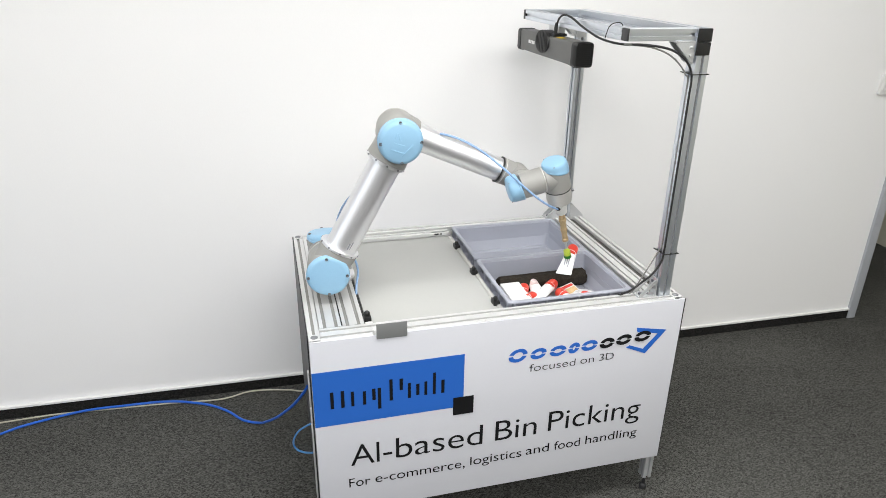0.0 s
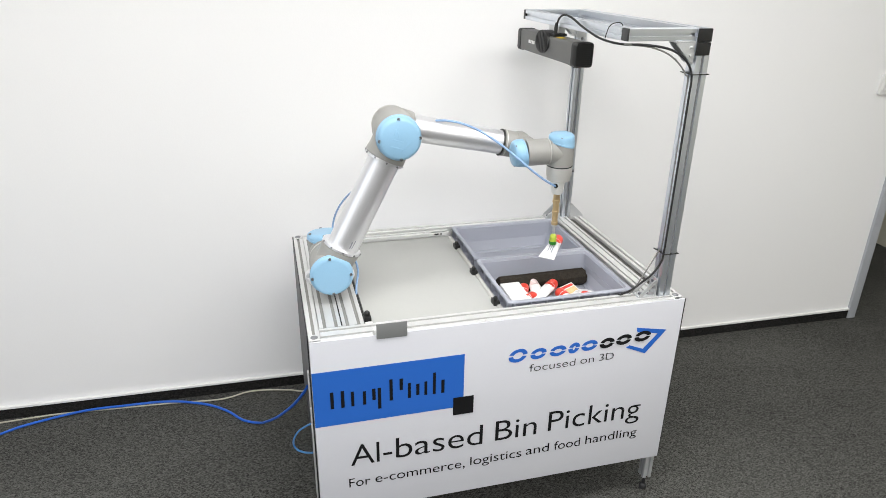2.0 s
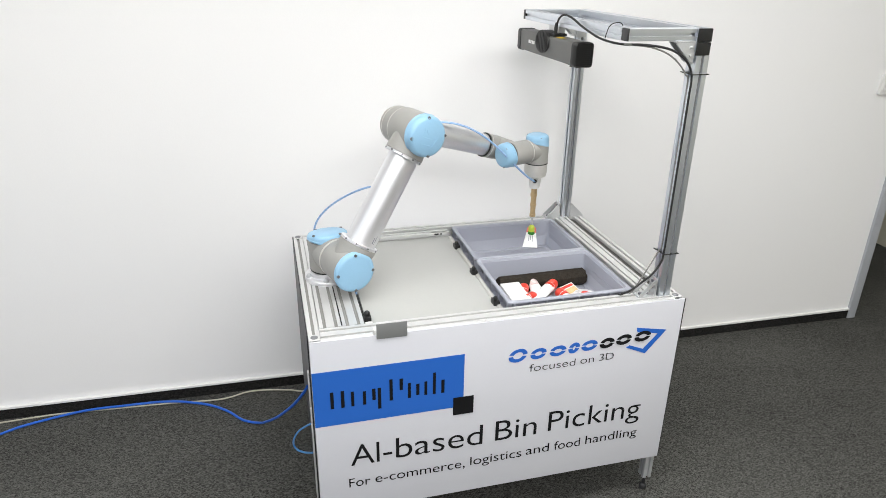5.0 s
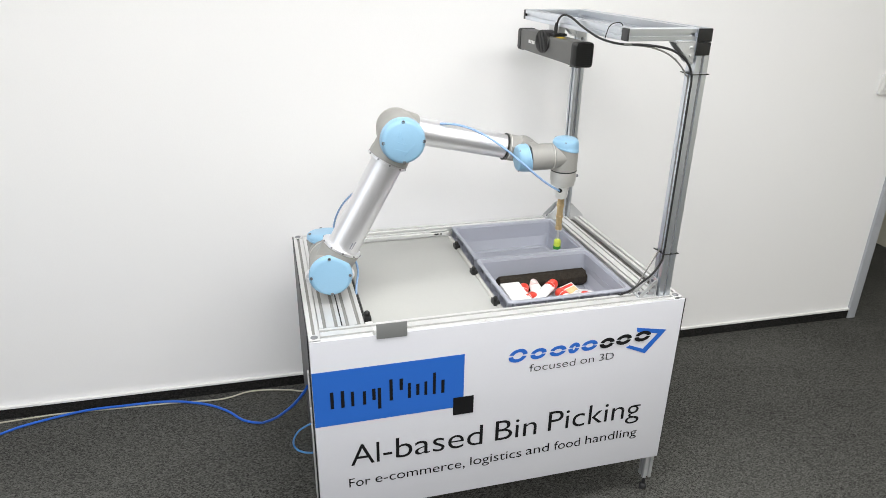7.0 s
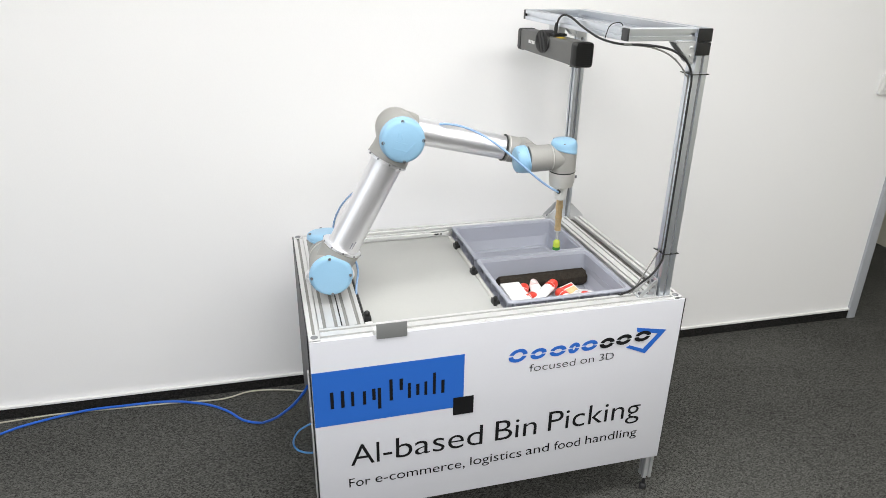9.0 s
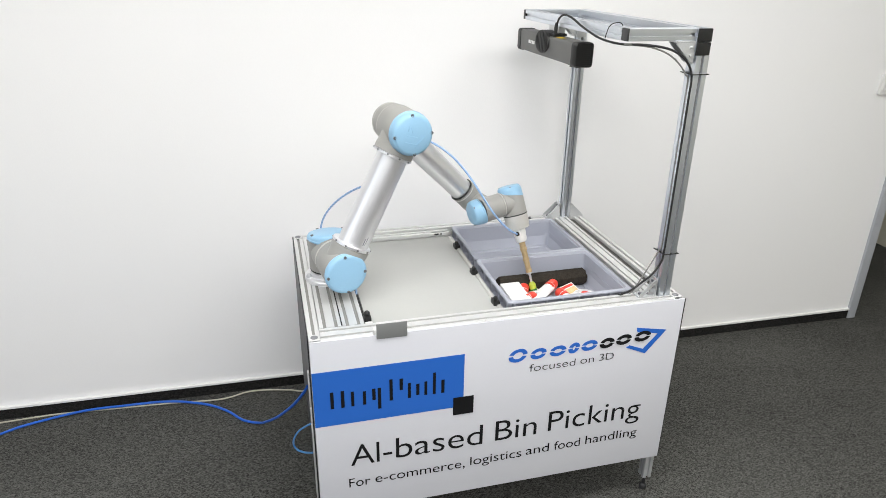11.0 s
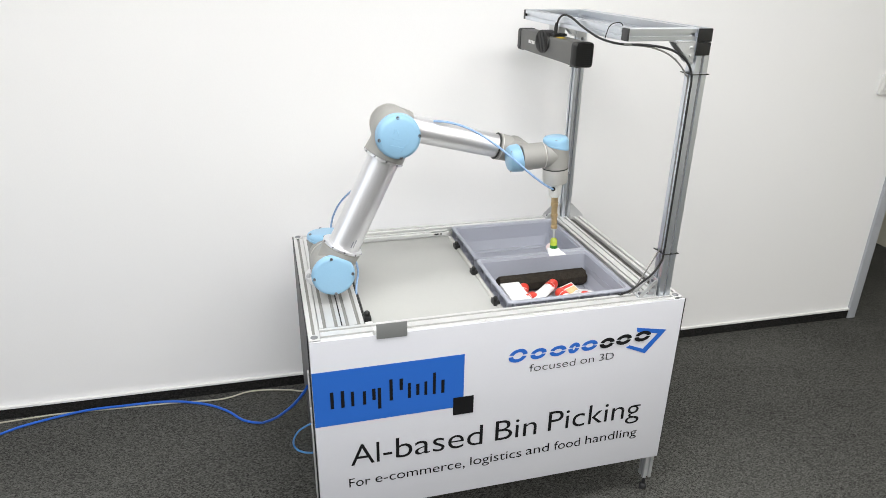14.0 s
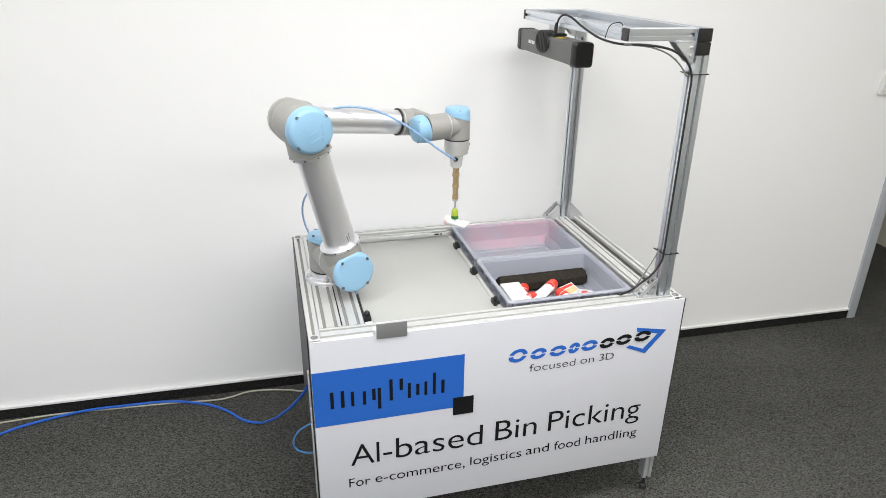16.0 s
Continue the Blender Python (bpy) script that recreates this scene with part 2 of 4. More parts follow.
def prism_bm(outline, depth, m=None):
    """A flat outline in local x, y, drawn out along z."""
    bm = loft(bmesh.new(), [[(x, y, z) for x, y in outline] for z in (0, depth)])
    if m is not None:
        bmesh.ops.transform(bm, matrix=m, verts=bm.verts)
    return bm


# ================= room =================


def room_box(name, x0, x1, y0, y1, z0, z1, material, label, m=ROOM):
    return solo(name, box_bm(x0, x1, y0, y1, z0, z1), material, label, kind="structure", m=m)


YW = 0.90      # face of the white wall, in the room's own turned axes
XE = 2.66      # end of the white wall
floor = room_box("floor", -3.6, 3.9, -6.7, 4.2, -0.08, 0.0, M_CARPET, "grey flecked loop pile office carpet")
room_box("wall_north", -3.5, XE, YW, YW + 0.12, 0.0, CEIL, M_WALL, "plain white painted plaster wall")
room_box("wall_east", 3.62, 3.74, -6.6, 4.0, 0.0, CEIL, M_BEIGE, "beige painted wall beyond the opening")
room_box("wall_far_north", XE, 3.62, 4.0, 4.12, 0.0, CEIL, M_BEIGE, "beige painted wall of the passage")
room_box("wall_passage", XE - 0.12, XE, YW + 0.122, 4.0, 0.0, CEIL, M_WALL, "white painted wall of the passage")
room_box("ceiling", -3.6, 3.74, -6.72, 4.12, CEIL, CEIL + 0.1, M_CEIL, "plain white ceiling")
# unseen wall, kept grey so metal fronts reflect less and get less fill
room_box("wall_south", -3.62, 3.62, -6.72, -6.6, 0, CEIL, M_GREY, "unseen end wall, greyed to dim reflections and fill")
# west wall with a window opening
for y0, y1, z0, z1 in ((-6.6, -3.25, 0, CEIL), (0.15, YW + 0.12, 0, CEIL), (-3.25, 0.15, 0, 0.9), (-3.25, 0.15, 2.5, CEIL)):
    room_box("wall_west", -3.62, -3.5, y0, y1, z0, z1, M_WALL, "white painted wall round a window")
window = tagged(new("window_1"), "white framed office window", kind="structure")
window.matrix_basis = ROOM
for y0, y1, z0, z1 in ((-3.25, 0.15, 0.9, 0.96), (-3.25, 0.15, 2.44, 2.5), (-3.25, -3.19, 0.96, 2.44), (0.09, 0.15, 0.96, 2.44), (-1.58, -1.52, 0.96, 2.44)):
    part("window_frame", box_bm(-3.59, -3.53, y0, y1, z0, z1, bevel=0.004), M_PLAST_W, window)
room_box("baseboard", -3.5, XE, YW - 0.008, YW, 0.0, 0.046, M_SKIRT, "dark carpet strip skirting along the white wall")
room_box("trim", -3.5, XE, YW - 0.013, YW, 0.0465, 0.054, M_PLAST_W, "thin white edge over the carpet skirting")
solo("door_frame", box_bm(XE, XE + 0.045, YW - 0.014, YW + 0.13, 0.0, 2.12, bevel=0.004), M_FRAME, "grey painted steel door frame at the end of the wall", kind="structure", m=ROOM)
sw = thing("light_switch", "square white plastic light switch on the white wall", "switch", turn=0)
sw.matrix_basis = ROOM @ pose(2.5265, YW, 1.161)
part("switch_frame", box_bm(-0.043, 0.043, -0.014, 0.0, -0.043, 0.043, bevel=0.003), M_PLAST_W, sw)
part("rocker", box_bm(-0.028, 0.028, -0.019, -0.0135, -0.028, 0.028, bevel=0.002), M_PLAST_W, sw)
for lx, ly in PANELS:
    lamp = thing("ceiling_light", "flat white office ceiling light panel, far row added as fill", "lamp", at=(lx, ly, CEIL), group="ceiling lights")
    for x0, x1, y0, y1 in ((-0.62, 0.62, -0.32, -0.29), (-0.62, 0.62, 0.29, 0.32), (-0.62, -0.59, -0.29, 0.29), (0.59, 0.62, -0.29, 0.29)):
        part("lamp_frame", box_bm(x0, x1, y0, y1, -0.035, 0.0, bevel=0.003), M_PLAST_W, lamp)
    part("diffuser", box_bm(-0.59, 0.59, -0.29, 0.29, -0.02, 0.0), M_PLAST_W, lamp)

# ================= cart =================
cart = thing("robot_cart", "white panelled robot cart of aluminium profiles on the carpet", "cart")
PB = 0.150     # lower edge of the panels
for px, py in ((0.015, 0.015), (W - 0.0185, 0.0185), (0.015, D - 0.015), (W - 0.0185, D - 0.0185)):
    # front right leg takes the darker aluminium for the shade it stands in
    leg = part("leg", profile_bm(0.03, 0.03, H - 0.055, pose(px, py, 0.055)), M_ALU_D if py < 0.1 and px > 0.5 else M_ALU, cart)
    part("foot", lathe_bm([(0, 0.0), (0.0105, 0.0), (0.0125, 0.002), (0.0125, 0.014), (0.010, 0.019), (0.006, 0.021), (0.006, 0.056), (0, 0.056)], pose(px, py, 0), 20), M_RUBBER, leg, "black rubber levelling foot")
# top rails
rail_z = H - 0.015
part("front_rail", profile_bm(0.06, 0.03, W - 0.062, along_x(0.031, 0.030, rail_z)), M_ALU, cart)
part("back_rail", profile_bm(0.03, 0.03, W - 0.062, along_x(0.031, D - 0.015, rail_z)), M_ALU, cart)
part("side_rail", profile_bm(0.03, 0.03, D - 0.062, along_y(0.015, 0.031, rail_z)), M_ALU, cart)
part("side_rail", profile_bm(0.03, 0.03, D - 0.062, along_y(W - 0.015, 0.031, rail_z)), M_ALU, cart)
part("inner_rail", profile_bm(0.05, 0.03, D - 0.092, along_y(0.999, 0.061, rail_z), unit=0.025, slot=0.006), M_ALU, cart)
part("channel_cover", box_bm(1.0245, 1.0495, 0.061, D - 0.031, H - 0.030, H - 0.012), M_CHANNEL, cart)
# grey strips laid in the rail slots to give them their shade
for x0, x1, y0, y1 in ((0.033, W - 0.033, 0.0112, 0.0188), (0.033, W - 0.033, 0.0412, 0.0488), (0.033, W - 0.033, D - 0.0188, D - 0.0112), (W - 0.0188, W - 0.0112, 0.033, D - 0.033), (0.9838, 0.9892, 0.063, D - 0.033), (1.0088, 1.0142, 0.063, D - 0.033)):
    part("slot_shade", box_bm(x0, x1, y0, y1, H - 0.0066, H - 0.0042), M_SLOT, cart)
part("cross_rail", profile_bm(0.03, 0.03, 0.392, along_x(0.155, D - 0.052, rail_z - 0.006)), M_ALU, cart)
for px, py in ((0.015, 0.015), (W - 0.0185, 0.0185), (0.015, D - 0.015), (W - 0.0185, D - 0.0185)):
    plate = part("corner_plate", box_bm(px - 0.0148, px + 0.0148, py - 0.0148, py + 0.0148, H + 0.0002, H + 0.0014, bevel=0.0004), M_ALU, cart)
    part("corner_cap", lathe_bm([(0, 0), (0.0095, 0), (0.0095, 0.0008), (0.0080, 0.0010), (0.0072, 0.0004), (0, 0.0004)], pose(px, py, H + 0.0015), 20), M_SLOT_P, plate, "dark round cap")
for z in (0.17, 0.40):
    part("lower_rail", profile_bm(0.03, 0.03, W - 0.062, along_x(0.031, D - 0.015, z)), M_ALU, cart)
    part("lower_rail", profile_bm(0.03, 0.03, D - 0.062, along_y(0.015, 0.031, z)), M_ALU, cart)
    part("lower_rail", profile_bm(0.03, 0.03, D - 0.062, along_y(W - 0.0185, 0.035, z)), M_ALU, cart)
part("shelf_board", box_bm(0.032, W - 0.032, 0.032, D - 0.032, 0.186, 0.198), M_DARK, cart)
# left sheet covers the side rail too, its dark colour carrying the rail's shade
part("side_panel", box_bm(-0.0035, -0.0005, 0.034, D, 0.150, H - 0.003), M_DARK, cart, "side panel sheet, the left one dark also for shade")
part("corner_strip", box_bm(-0.0085, -0.0040, 0.036, 0.050, 0.504, 0.612, bevel=0.001), M_ALU, cart, "light aluminium corner strip")
part("corner_strip", box_bm(-0.0085, -0.0040, 0.036, 0.050, 0.160, 0.498, bevel=0.001), M_ALU, cart, "light aluminium corner strip")
part("side_panel", box_bm(W - 0.02, W - 0.014, 0.036, D - 0.036, 0.19, H - 0.031), M_DARK, cart, "side panel sheet, the left one dark also for shade")
part("back_panel", box_bm(0.031, W - 0.036, D - 0.017, D - 0.012, 0.19, H - 0.031), M_PANEL, cart)
# mounting plate under the robot: a wide slotted profile
part("mounting_plate", profile_bm(0.12, 0.03, D - 0.092, along_y(0.0915, 0.061, rail_z), slot=0.009), M_ALU, cart, "wide slotted aluminium mounting plate")
# grey strips that darken the plate's slots, in place of shade
for k in range(4):
    part("slot_shade", box_bm(0.0915 - 0.045 + 0.03 * k - 0.0043, 0.0915 - 0.045 + 0.03 * k + 0.0043, 0.063, D - 0.033, H - 0.0066, H - 0.0035), M_SLOT, cart)
part("slot_shade", box_bm(0.0110, 0.0190, 0.033, D - 0.033, H - 0.0066, H - 0.0035), M_SLOT, cart)
part("plate_joint", box_bm(0.0898, 0.0932, 0.063, D - 0.033, H + 0.0002, H + 0.0007), M_BLACK, cart)
# pale board with its rods and clamps
part("work_board", box_bm(0.163, 0.540, 0.062, 0.655, H - 0.030, H - 0.020, bevel=0.002), M_BOARD, cart, "pale grey smooth work board")
part("gap_strip", box_bm(0.1525, 0.162, 0.062, 0.655, H - 0.030, H - 0.0225), M_BLACK, cart)
for rx, y0, y1 in ((0.548, 0.075, 0.645),):
    part("rod", lathe_bm([(0.0, 0), (0.0075, 0), (0.0075, y1 - y0), (0, y1 - y0)], along_y(rx, y0, H - 0.023), 16), M_RING, cart, "slim white rod")
for cx, cy in ((0.543, 0.545), (0.540, 0.335), (0.541, 0.125)):
    c = part("clamp", box_bm(-0.009, 0.010, -0.016, 0.016, -0.014, 0.012, bevel=0.003), M_BLACK, cart, "small black rod clamp", pose(cx, cy, H - 0.019))
    part("clamp_knob", lathe_bm([(0, 0.0), (0.006, 0.0), (0.0065, 0.004), (0.0065, 0.009), (0.0045, 0.012), (0, 0.012)], pose(-0.002, -0.006, 0.012), 14), M_BLACK, c)
c = part("clamp", box_bm(-0.009, 0.010, -0.014, 0.014, -0.016, 0.010, bevel=0.003), M_BLACK, cart, "small black rod clamp", pose(0.164, 0.098, H - 0.008))
part("clamp_knob", lathe_bm([(0, 0.0), (0.008, 0.0), (0.008, 0.008), (0.004, 0.012), (0, 0.012)], pose(0, 0.004, 0.010), 14), M_BLACK, c)
part("corner_block", box_bm(0.155, 0.175, 0.0615, 0.080, H - 0.030, H - 0.006, bevel=0.002), M_PLAST_W, cart)
lv = part("latch", box_bm(0.480, 0.535, 0.660, 0.672, H - 0.018, H - 0.006, bevel=0.002), M_ALU_D, cart, "small metal latch")
part("latch_lever", box_bm(0.492, 0.508, 0.656, 0.6595, H - 0.014, H - 0.008, bevel=0.001), M_BLACK, lv)
part("latch_lever", box_bm(0.514, 0.520, 0.656, 0.6595, H - 0.014, H - 0.008, bevel=0.001), M_BLACK, lv)
# printed front panel
front = part("front_panel", box_bm(0.0, W, -0.005, -0.0008, PB, H - 0.0018, bevel=0.0008), M_PANEL, cart, "white front panel printed with blue and black lettering")
part("panel_edge", box_bm(W + 0.0003, W + 0.0028, -0.0055, -0.0008, PB, H - 0.002), M_EDGE, front)
part("panel_edge", box_bm(0.0, W, -0.0008, 0.0, H - 0.010, H - 0.0065), M_EDGE, front)
PY = -0.0054


def flat_shape(name, outline, material, lift=0.0, thick=0.0006):
    """A print on the front panel: outline in the panel's x and z."""
    m = Matrix(((1, 0, 0, 0), (0, 0, -1, PY - lift), (0, 1, 0, 0), (0, 0, 0, 1)))
    return part(name, prism_bm(outline, thick, m), material, front)


def rect(x0, x1, z0, z1, lean=0.0):
    return [(x0, z0), (x1, z0), (x1 + lean, z1), (x0 + lean, z1)]


def letters_mesh(text, thin=0.0):
    cu = bpy.data.curves.new("letter", "FONT")
    cu.body, cu.offset = text, -thin
    tmp = bpy.data.objects.new("letter", cu)
    scene.collection.objects.link(tmp)
    bpy.context.view_layer.update()
    me = bpy.data.meshes.new_from_object(tmp.evaluated_get(bpy.context.evaluated_depsgraph_get()))
    bpy.data.objects.remove(tmp)
    xs = [v.co.x for v in me.vertices]
    return me, min(xs), max(xs)


def wording(text, x0, x1, z_base, material, tall, thin=0.012):
    """A word of the built-in font between x0 and x1 on its base line, each letter an object; tall: height of a capital."""
    lo, hi = letters_mesh(text)[1:]
    k, s = (x1 - x0) / (hi - lo), tall / 0.69
    for i, ch in enumerate(text):
        me, _, right = letters_mesh(ch, thin)
        right += thin
        shift = letters_mesh(text[:i + 1])[2] - right - lo
        for v in me.vertices:
            v.co = Vector((x0 + (v.co.x + shift) * k, PY - 0.0008, z_base + v.co.y * s))
        me.materials.append(material)
        new("letter", me).parent = front


flat_shape("blue_field", rect(0.0, 0.413, 0.463, 0.635), M_BLUE)
flat_shape("black_square", rect(0.383, 0.443, 0.437, 0.496), M_INK, 0.0012)
# plain upright bars in place of the product's name: (left, right, bottom, top)
for x0, x1, z0, z1 in ((0.044, 0.053, 0.517, 0.570), (0.072, 0.081, 0.517, 0.570), (0.099, 0.107, 0.517, 0.564), (0.131, 0.139, 0.517, 0.560), (0.156, 0.165, 0.528, 0.564),
                       (0.171, 0.180, 0.497, 0.564), (0.203, 0.212, 0.518, 0.586), (0.231, 0.240, 0.548, 0.584), (0.254, 0.262, 0.518, 0.566), (0.277, 0.286, 0.524, 0.560),
                       (0.300, 0.308, 0.520, 0.564), (0.324, 0.332, 0.519, 0.589), (0.348, 0.357, 0.519, 0.562)):
    flat_shape("name_bar", rect(x0, x1, z0, z1), M_INK, 0.0008)


def mark_loop(x0, x1, z0, z1, material, lift):
    """A plain slanted eight-sided loop of two halves."""
    def oval(i, side):
        w, h, cx, cz = (x1 - x0) / 2 - i * 1.25, (z1 - z0) / 2 - i, (x0 + x1) / 2, (z0 + z1) / 2
        return [(cx + w * math.cos(radians(a)) + 0.25 * h * math.sin(radians(a)), cz + h * math.sin(radians(a))) for a in (range(8, 173, 18) if side else range(188, 353, 18))]
    for side in (0, 1):
        flat_shape("mark_loop", oval(0, side) + oval(0.0105, side)[::-1], material, lift)


# a row of plain split loops and a slanted frame in place of the maker's mark
for x0, x1, z0, z1 in ((0.542, 0.597, 0.585, 0.628), (0.607, 0.655, 0.587, 0.622), (0.665, 0.716, 0.588, 0.622), (0.723, 0.757, 0.590, 0.625), (0.763, 0.813, 0.592, 0.626)):
    mark_loop(x0, x1, z0, z1, M_BLUE, 0.0)
for x0, x1, z0, z1 in ((0.820, 0.866, 0.593, 0.627), (0.872, 0.921, 0.597, 0.631), (0.931, 0.983, 0.600, 0.635)):
    mark_loop(x0, x1, z0, z1, M_INK, 0.0012)
dia = [(0.934, 0.648), (1.034, 0.629), (0.973, 0.556), (0.907, 0.585)]
inner = [(0.938, 0.633), (1.007, 0.620), (0.964, 0.573), (0.918, 0.591)]
for k in range(4):
    if k != 3:
        flat_shape("mark_ring", [dia[k], dia[(k + 1) % 4], inner[(k + 1) % 4], inner[k]], M_BLUE, 0.0002)
for word, x0, x1, z in (("focused", 0.607, 0.749, 0.5475), ("on", 0.764, 0.808, 0.550), ("3D", 0.824, 0.871, 0.551)):
    wording(word, x0, x1, z, M_INKG, 0.0245, 0.010)
for word, x0, x1, z in (("A", 0.089, 0.1575, 0.315), ("I", 0.1625, 0.1715, 0.315), ("-", 0.181, 0.208, 0.316), ("based", 0.2175, 0.476, 0.3175), ("Bin", 0.514, 0.645, 0.3205), ("Picking", 0.681, 0.988, 0.3245)):
    wording(word, x0, x1, z, M_INK, 0.0715, 0.005)
for word, x0, x1, z in (("For", 0.082, 0.143, 0.2395), ("e-commerce,", 0.157, 0.424, 0.2415), ("logistics", 0.440, 0.602, 0.245), ("and", 0.616, 0.691, 0.248), ("food", 0.708, 0.794, 0.2485), ("handling", 0.812, 0.988, 0.251)):
    wording(word, x0, x1, z, M_INK, 0.0315, 0.003)
for x in (0.470, 0.486, 0.700):
    part("rail_seam", box_bm(x, x + 0.0006, 0.0004, 0.0108, H + 0.0001, H + 0.0003), M_SLOT, cart)
tag = part("edge_tag", box_bm(0.172, 0.253, -0.0085, -0.0062, 0.716, 0.760, bevel=0.0006), M_TAG, cart, "plain grey metal tag on the front edge")
part("tag_clip", box_bm(0.165, 0.175, -0.0060, 0.012, 0.7285, 0.742, bevel=0.001), M_PLAST_W, tag)

# portal of profiles over the bins
PX0, PX1, PF, PR, PT, BH = 1.000, 1.040, 0.021, 0.690, 1.475, 0.033
portal = thing("sensor_portal", "aluminium profile portal standing on the cart's edge", "frame")
part("post", profile_bm(0.038, 0.040, PT - 2 * BH - H, pose(1.0255, PF + 0.02, H), unit=0.04, slot=0.0075, deep=0.009), M_ALU_P, portal)
part("post", profile_bm(0.034, 0.034, PT - BH - H, pose(1.018, PR + 0.02, H), unit=0.04, slot=0.01, deep=0.01), M_ALU_P, portal)
# strips sunk in the post slots, coloured as the shade of their depth
for x0, x1, y0, y1, top in ((1.0240, 1.0310, 0.0252, 0.0267, PT - 2 * BH - 0.001), (1.0117, 1.0132, 0.0375, 0.0445, PT - 2 * BH - 0.001), (1.0135, 1.0225, 0.6990, 0.7005, PT - BH - 0.001), (1.0070, 1.0085, 0.7055, 0.7145, PT - BH - 0.001)):
    part("slot_shade", box_bm(x0, x1, y0, y1, H + 0.001, top), M_SLOT_P, portal)
part("top_beam", profile_bm(0.04, BH, PR + 0.04 - PF, along_y(1.020, PF, PT - BH / 2), unit=0.04, slot=0.01, deep=0.01), M_ALU_P, portal)
part("beam_block", profile_bm(0.04, BH - 0.0005, 0.045, along_y(1.020, PF, PT - 1.5 * BH), unit=0.04, slot=0.01, deep=0.01), M_ALU_P, portal)
for z in (PT - 2 * BH, PT - BH):
    part("end_cap", box_bm(PX0 + 0.0005, PX1 - 0.0005, PF - 0.005, PF - 0.0002, z + 0.0005, z + BH - 0.0005, bevel=0.0015), M_BLACK, portal, "black plastic end cap")
part("arm", profile_bm(0.03, 0.03, 0.185, along_x(0.8145, PF + 0.02, PT - 0.015)), M_ALU_P, portal)
part("end_cap", box_bm(0.8095, 0.8142, PF + 0.005, PF + 0.035, PT - 0.030, PT, bevel=0.0012), M_DARK, portal, "grey plastic end cap")
part("arm", profile_bm(0.03, 0.03, 0.185, along_x(0.8145, PR + 0.02, PT - 0.015)), M_ALU_P, portal)
part("sensor_beam", profile_bm(0.03, 0.03, 0.645, along_y(0.8235, PF + 0.036, PT - 0.0155)), M_ALU_P, portal)
part("end_cap", box_bm(0.8085, 0.8385, PF + 0.6815, PF + 0.6985, PT - 0.030, PT - 0.001, bevel=0.001), M_BLACK, portal, "black plastic end cap")


def gusset(m, open_web=False):
    """A cast corner bracket: two plates, two ribs and screws."""
    g = part("bracket", box_bm(0, 0.056, -0.018, 0.018, 0, 0.004, bevel=0.0008), M_ALU_D, portal, "cast aluminium corner bracket", m)
    part("bracket_plate", box_bm(0, 0.004, -0.018, 0.018, 0.004, 0.056, bevel=0.0008), M_ALU_D, g)
    web = [(0.043, 0.004), (0.052, 0.004), (0.052, 0.009), (0.009, 0.052), (0.004, 0.052), (0.004, 0.043)] if open_web else [(0.004, 0.004), (0.052, 0.004), (0.052, 0.008), (0.008, 0.052), (0.004, 0.052)]
    for y in (-0.018, 0.0145):
        part("rib", prism_bm(web, 0.0035, Matrix(((1, 0, 0, 0), (0, 0, 1, y), (0, 1, 0, 0), (0, 0, 0, 1)))), M_ALU_D, g)
    for mm in (pose(0.022, 0, 0.004), pose(0.042, 0, 0.004), pose(0.004, 0, 0.025, 0, 90, 0), pose(0.004, 0, 0.044, 0, 90, 0)):
        part("screw", lathe_bm([(0, 0), (0.0052, 0), (0.0052, 0.004), (0.0035, 0.005), (0, 0.005)], mm, 12), M_SCREW, g)
    return g


for z in (PT - 0.046, PT - 0.066):
    part("screw", lathe_bm([(0, 0), (0.0032, 0), (0.0032, 0.003), (0.002, 0.004), (0, 0.004)], Matrix.Translation((0.988, PF + 0.0018, z)) @ pose(0, 0, 0, 90, 0, 0), 12), M_ALU_D, portal)
MIRX = Matrix.Rotation(math.pi, 4, "Z")
gusset(Matrix.Translation((0.9998, PF + 0.02, H + 0.0003)) @ MIRX, True)
gusset(Matrix.Translation((0.9918, PR + 0.02, H + 0.0003)) @ MIRX)
gusset(Matrix.Translation((1.0322, PR + 0.02, H + 0.0003)))
gusset(Matrix.Translation((0.9998, PF + 0.02, PT - 0.0303)) @ pose(0, 0, 0, 180, 0, 180))
gusset(Matrix.Translation((0.9918, PR + 0.02, PT - 0.0303)) @ pose(0, 0, 0, 180, 0, 180))
gusset(pose(1.012, PR - 0.0003, PT - BH - 0.0005, 180, 0, 90))
for z in (1.361, 0.861):
    part("cable_tie", box_bm(1.0022, 1.0505, PF - 0.0022, PF + 0.0425, z, z + 0.002), M_BLACK, portal)
    part("cable_tie", box_bm(0.9985, 1.0020, PF + 0.036, PF + 0.048, z + 0.001, z + 0.003), M_BLACK, portal)

# 3D scanner
scan = thing("depth_scanner", "long grey 3d scanner with black ribbed ends under the portal", "scanner", at=SCANNER)
body_loops = []
for y in (-0.190, 0.206):
    lp = [(x, y, z) for x, z, _ in round_rect(-0.0265, 0.0265, -0.032, 0.032, 0, 0.007, 4)]
    body_loops.append(lp)
body = part("body", loft(bmesh.new(), body_loops), M_SCAN, scan)
